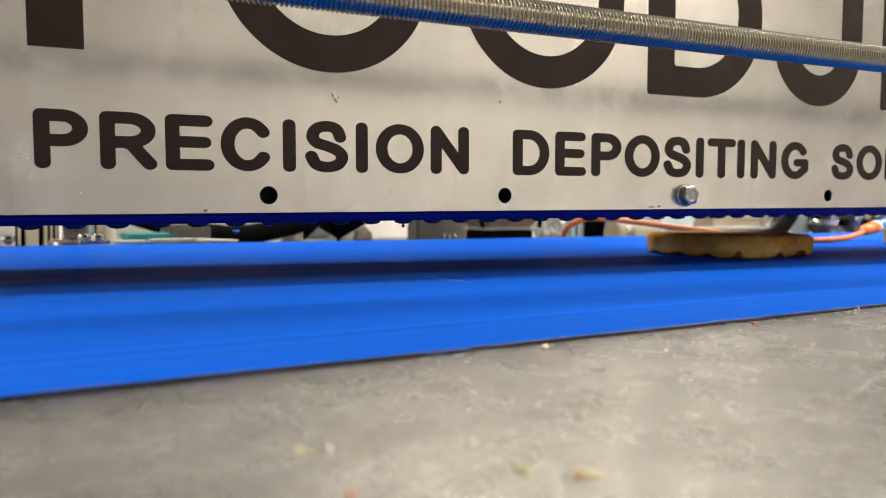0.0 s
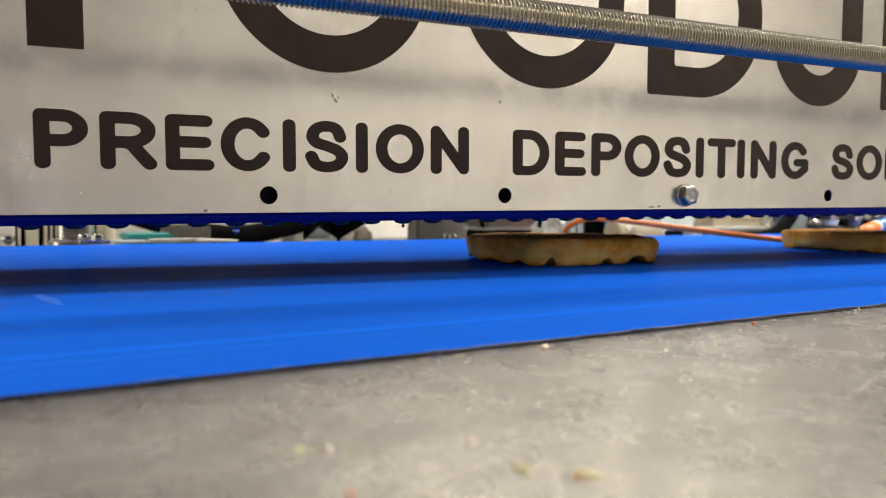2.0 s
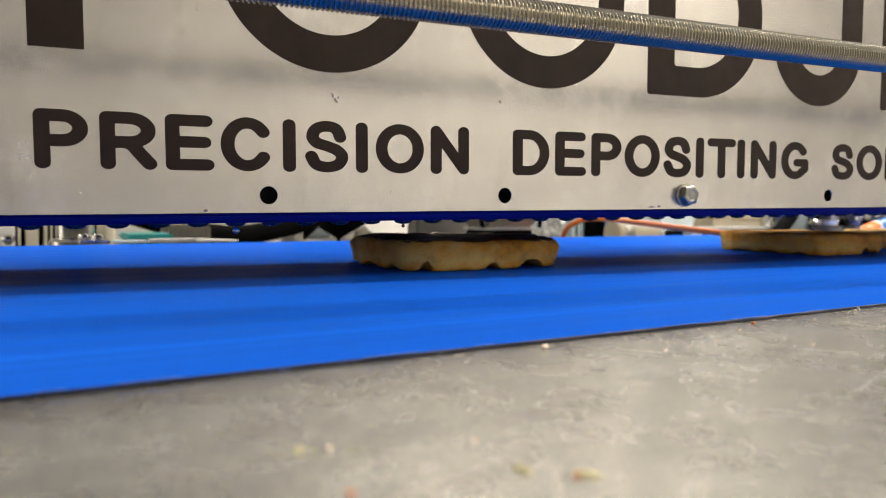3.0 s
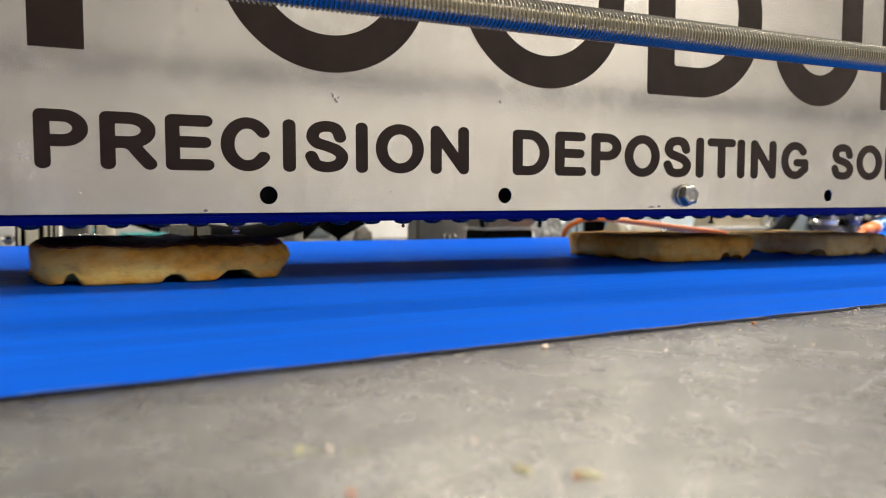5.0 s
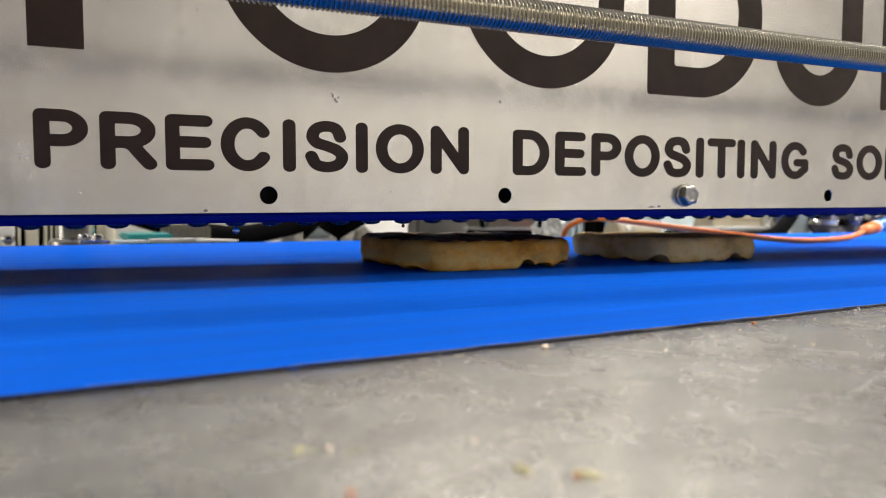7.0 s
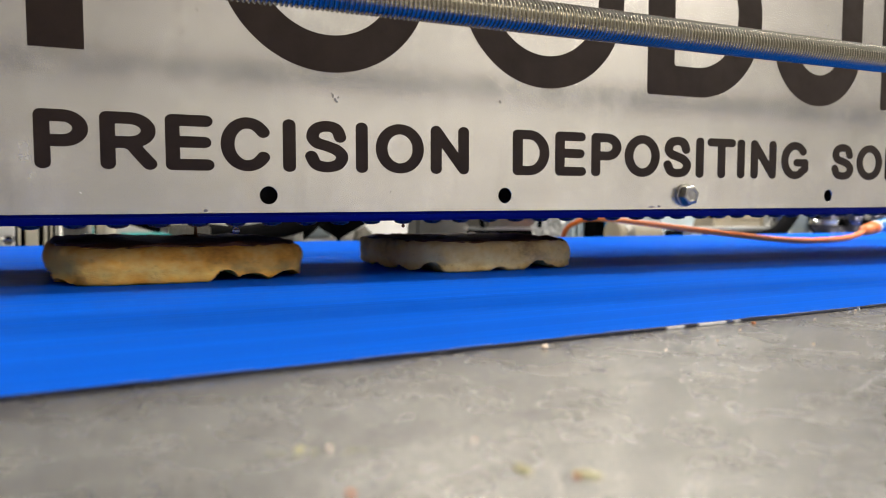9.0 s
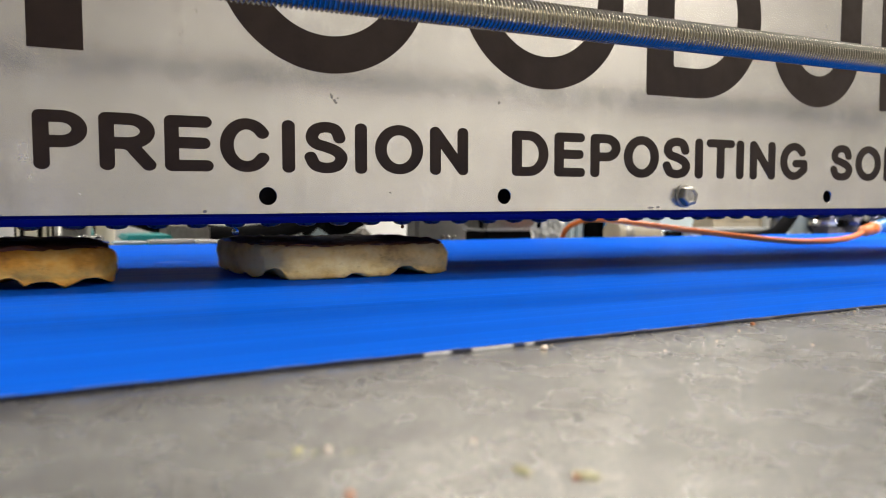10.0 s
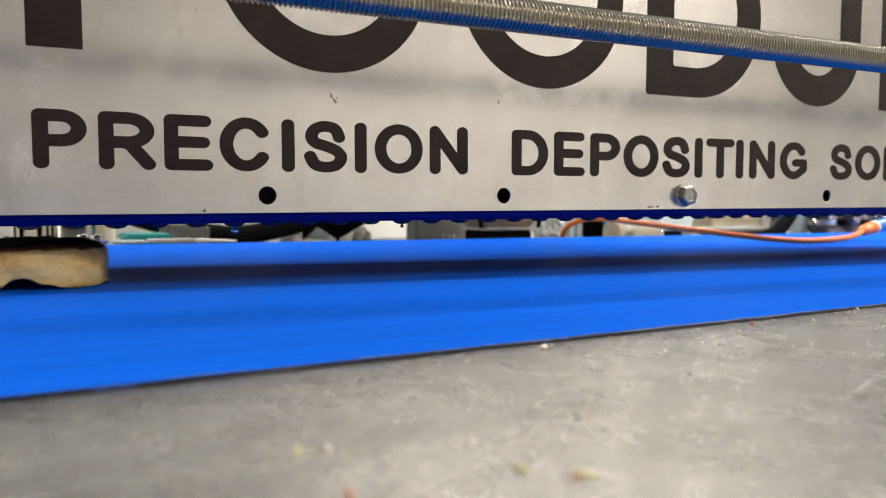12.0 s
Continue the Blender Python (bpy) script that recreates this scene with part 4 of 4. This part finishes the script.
def waffle(length, width, thick, seed, mat):
    """A thick baked square with a notched underside, on its base's centre."""
    rnd = random.Random(seed)
    n = 160
    bm = bmesh.new()

    def outline(i, inset):
        a = 2 * math.pi * i / n
        c, s = math.cos(a), math.sin(a)
        p = 4.5
        k = (abs(c) ** p + abs(s) ** p) ** (-1 / p)
        jag = 0.0012 * noise.noise((c * 6 + seed, s * 6, 0.3)) + 0.0006 * noise.noise((c * 22, s * 22 + seed, 1.7))
        return (c * k * (length / 2 - inset + jag), s * k * (width / 2 - inset + jag))

    gaps = {1: ((0.09, 0.145, 0.0050), (0.42, 0.52, 0.0036), (0.635, 0.80, 0.0046), (0.91, 1.06, 0.0066)),
            2: ((-0.02, 0.03, 0.003), (0.57, 0.68, 0.0050), (0.66, 0.80, 0.0030), (0.82, 0.97, 0.0034)),
            3: ((0.03, 0.11, 0.0052), (0.37, 0.47, 0.0022), (0.60, 0.75, 0.0046), (0.72, 0.80, 0.002))}[seed]

    def notch(x, y):
        """How high the underside stands off the belt at x, y."""
        u = x / length + 0.5 + 0.012 * noise.noise((x * 60, y * 60, seed))
        deep = 0.0
        for lo, hi, d in gaps:
            if lo < u < hi:
                k = min(1.0, 3.2 * min(u - lo, hi - u) / (hi - lo))
                deep = max(deep, d * k ** 0.7)
        if x < -length / 2 + 0.012:         # cells on the leading end
            v = (y / 0.026 + seed * 0.37) % 1.0
            deep = max(deep, 0.0026 * max(0.0, 1 - abs(v - 0.5) / 0.28) ** 0.6)
        return deep + 0.0006 * max(0.0, noise.noise((x * 150, y * 150, seed)))

    layers = [(0.030, 0.0), (0.016, 0.0), (0.007, 0.0), (0.0025, 0.0), (0.0012, 0.0010), (0.0012, 0.0028), (0.0006, 0.0052), (0.0002, 0.0078), (0.0, 0.0098),
              (0.0, thick - 0.0045), (0.0004, thick - 0.0025), (0.0012, thick - 0.0010), (0.003, thick), (0.010, thick), (0.020, thick), (0.030, thick)]
    rings = []
    for inset, z in layers:
        ring = []
        for i in range(n):
            x, y = outline(i, inset)
            zz = z
            if z < 0.0085:
                lift = notch(x, y)
                zz = max(z, lift + z * 0.35)
            side = 0.0010 * noise.noise((x * 150, y * 150, z * 190 + seed)) + 0.0013 * noise.noise((x * 55, y * 55, z * 90 + seed))
            if z >= thick - 0.003:
                zz += 0.0010 * noise.noise((x * 45 + seed, y * 45, 0)) + 0.0005 * noise.noise((x * 160, y * 160 + seed, 0))
            ring.append(bm.verts.new((x * (1 + side * 20), y * (1 + side * 20), max(0.0, zz))))
        rings.append(ring)
    for a, b in zip(rings, rings[1:]):
        for i in range(n):
            bm.faces.new((a[i], a[(i + 1) % n], b[(i + 1) % n], b[i]))
    bm.faces.new(rings[0])
    bm.faces.new(rings[-1])
    me = finish(bm, "waffle", mat, True)
    me.set_sharp_from_angle(angle=radians(70))
    return me


# when it passes x, y; then length, width, thickness, turn
SPECS = [(6.0, -0.0138, 0.3748, 0.1108, 0.0925, 0.0158, 0.5, 1), (6.0, 0.3255, 0.3735, 0.1104, 0.0970, 0.0161, -1.0, 2), (6.0, 0.4897, 0.3690, 0.1086, 0.0970, 0.0158, 1.6, 3)]
WAFFLES, COATS = [], []
for t0, wx, wy, ln, wd, th, turn, seed in SPECS:
    ob = new("waffle")
    part("dough", waffle(ln, wd, th, seed, W_TAN if seed < 3 else W_PALE), ob, None, "golden baked dough with notched underside")
    coat = part("glaze", glaze(ln, wd, th, seed), ob, None, "dark brown glossy glaze")
    tagged(ob, "thick pale golden baked waffle with dark glaze on top" if seed == 3 else "thick golden brown baked waffle with dark glaze on top", "waffle", "waffles on the belt")
    WAFFLES.append((ob, t0, wx, wy, turn))
    COATS.append((coat, t0 + (wx - 0.30) / SPEED))


# ---- threads of glaze that run from the nozzles while a waffle passes ----
def strand(x, y, length):
    prof = [(0.0013, 0.0), (0.0008, -0.0015), (0.0006, -length * 0.5), (0.0008, -length + 0.002), (0.0022, -length + 0.0006), (0.0030, -length)]
    ob = part("glaze_strand", lathe(prof, SAUCE, "glaze_strand", 14))
    ob.matrix_basis = pose(x, y, Z0 + 0.0300)
    return tagged(ob, "thin dark glaze thread falling from a nozzle", "glaze thread", "glaze threads")


STRANDS = [(strand(x, y, 0.0152), x, y) for x, y in ((0.0854, 0.372), (0.2030, 0.372), (0.4440, 0.352))]

def motions():
    """What the running belt carries, and the glaze that runs down to it."""
    drift = math.tan(radians(COURSE))
    walk(BELT, [(t, pose(SPEED * (6 - t), drift * SPEED * (6 - t), Z0, 0, 0, COURSE)) for t in range(13)])
    for ob, t0, x, y, turn in WAFFLES:
        rows = []
        for k in range(25):
            at = x + SPEED * (t0 - k / 2)
            rows.append((k / 2, pose(at, y + drift * (at - 0.1), Z0, 0, 0, turn)))
        walk(ob, rows)
    for ob, mid in COATS:       # the coat swells out of the porous crust under the nozzles
        rows = [(0.0, 1.0 if mid > 1.2 else 0.5), (mid - 1.2, 1.0), (mid - 0.6, 0.72), (mid, 0.4), (mid + 0.6, 0.14), (mid + 1.2, 0.0), (12.0, 0.0)]
        rows = [r for k, r in enumerate(rows) if k == 0 or 0.05 < r[0] <= 12.0]
        walk(ob, [(t, pose(0, 0, -0.0044 * low)) for t, low in rows])
    for ob, sx, sy in STRANDS:
        rows = [(0.0, 0.0)]
        spans = sorted((t0 + (x - 0.040 - sx) / SPEED, t0 + (x + 0.040 - sx) / SPEED) for _, t0, x, y, _ in WAFFLES)
        for a, b in spans:
            for t, down in ((a, 0.0), (a + 0.15, -0.0), (a + 0.3, 1.0), (b - 0.15, 1.0), (b, 0.0)):
                if 0.0 < t < 12.0 and t > rows[-1][0] + 0.04:
                    rows.append((t, down))
        if spans[0][0] < 0 < spans[0][1]:
            rows[0] = (0.0, 1.0)
        last = 1.0 if any(a + 0.3 < 12.0 < b for a, b in spans) else 0.0
        rows.append((12.0, last))
        walk(ob, [(t, pose(sx, sy, Z0 + 0.0430 - 0.0110 * down)) for t, down in rows])


motions()
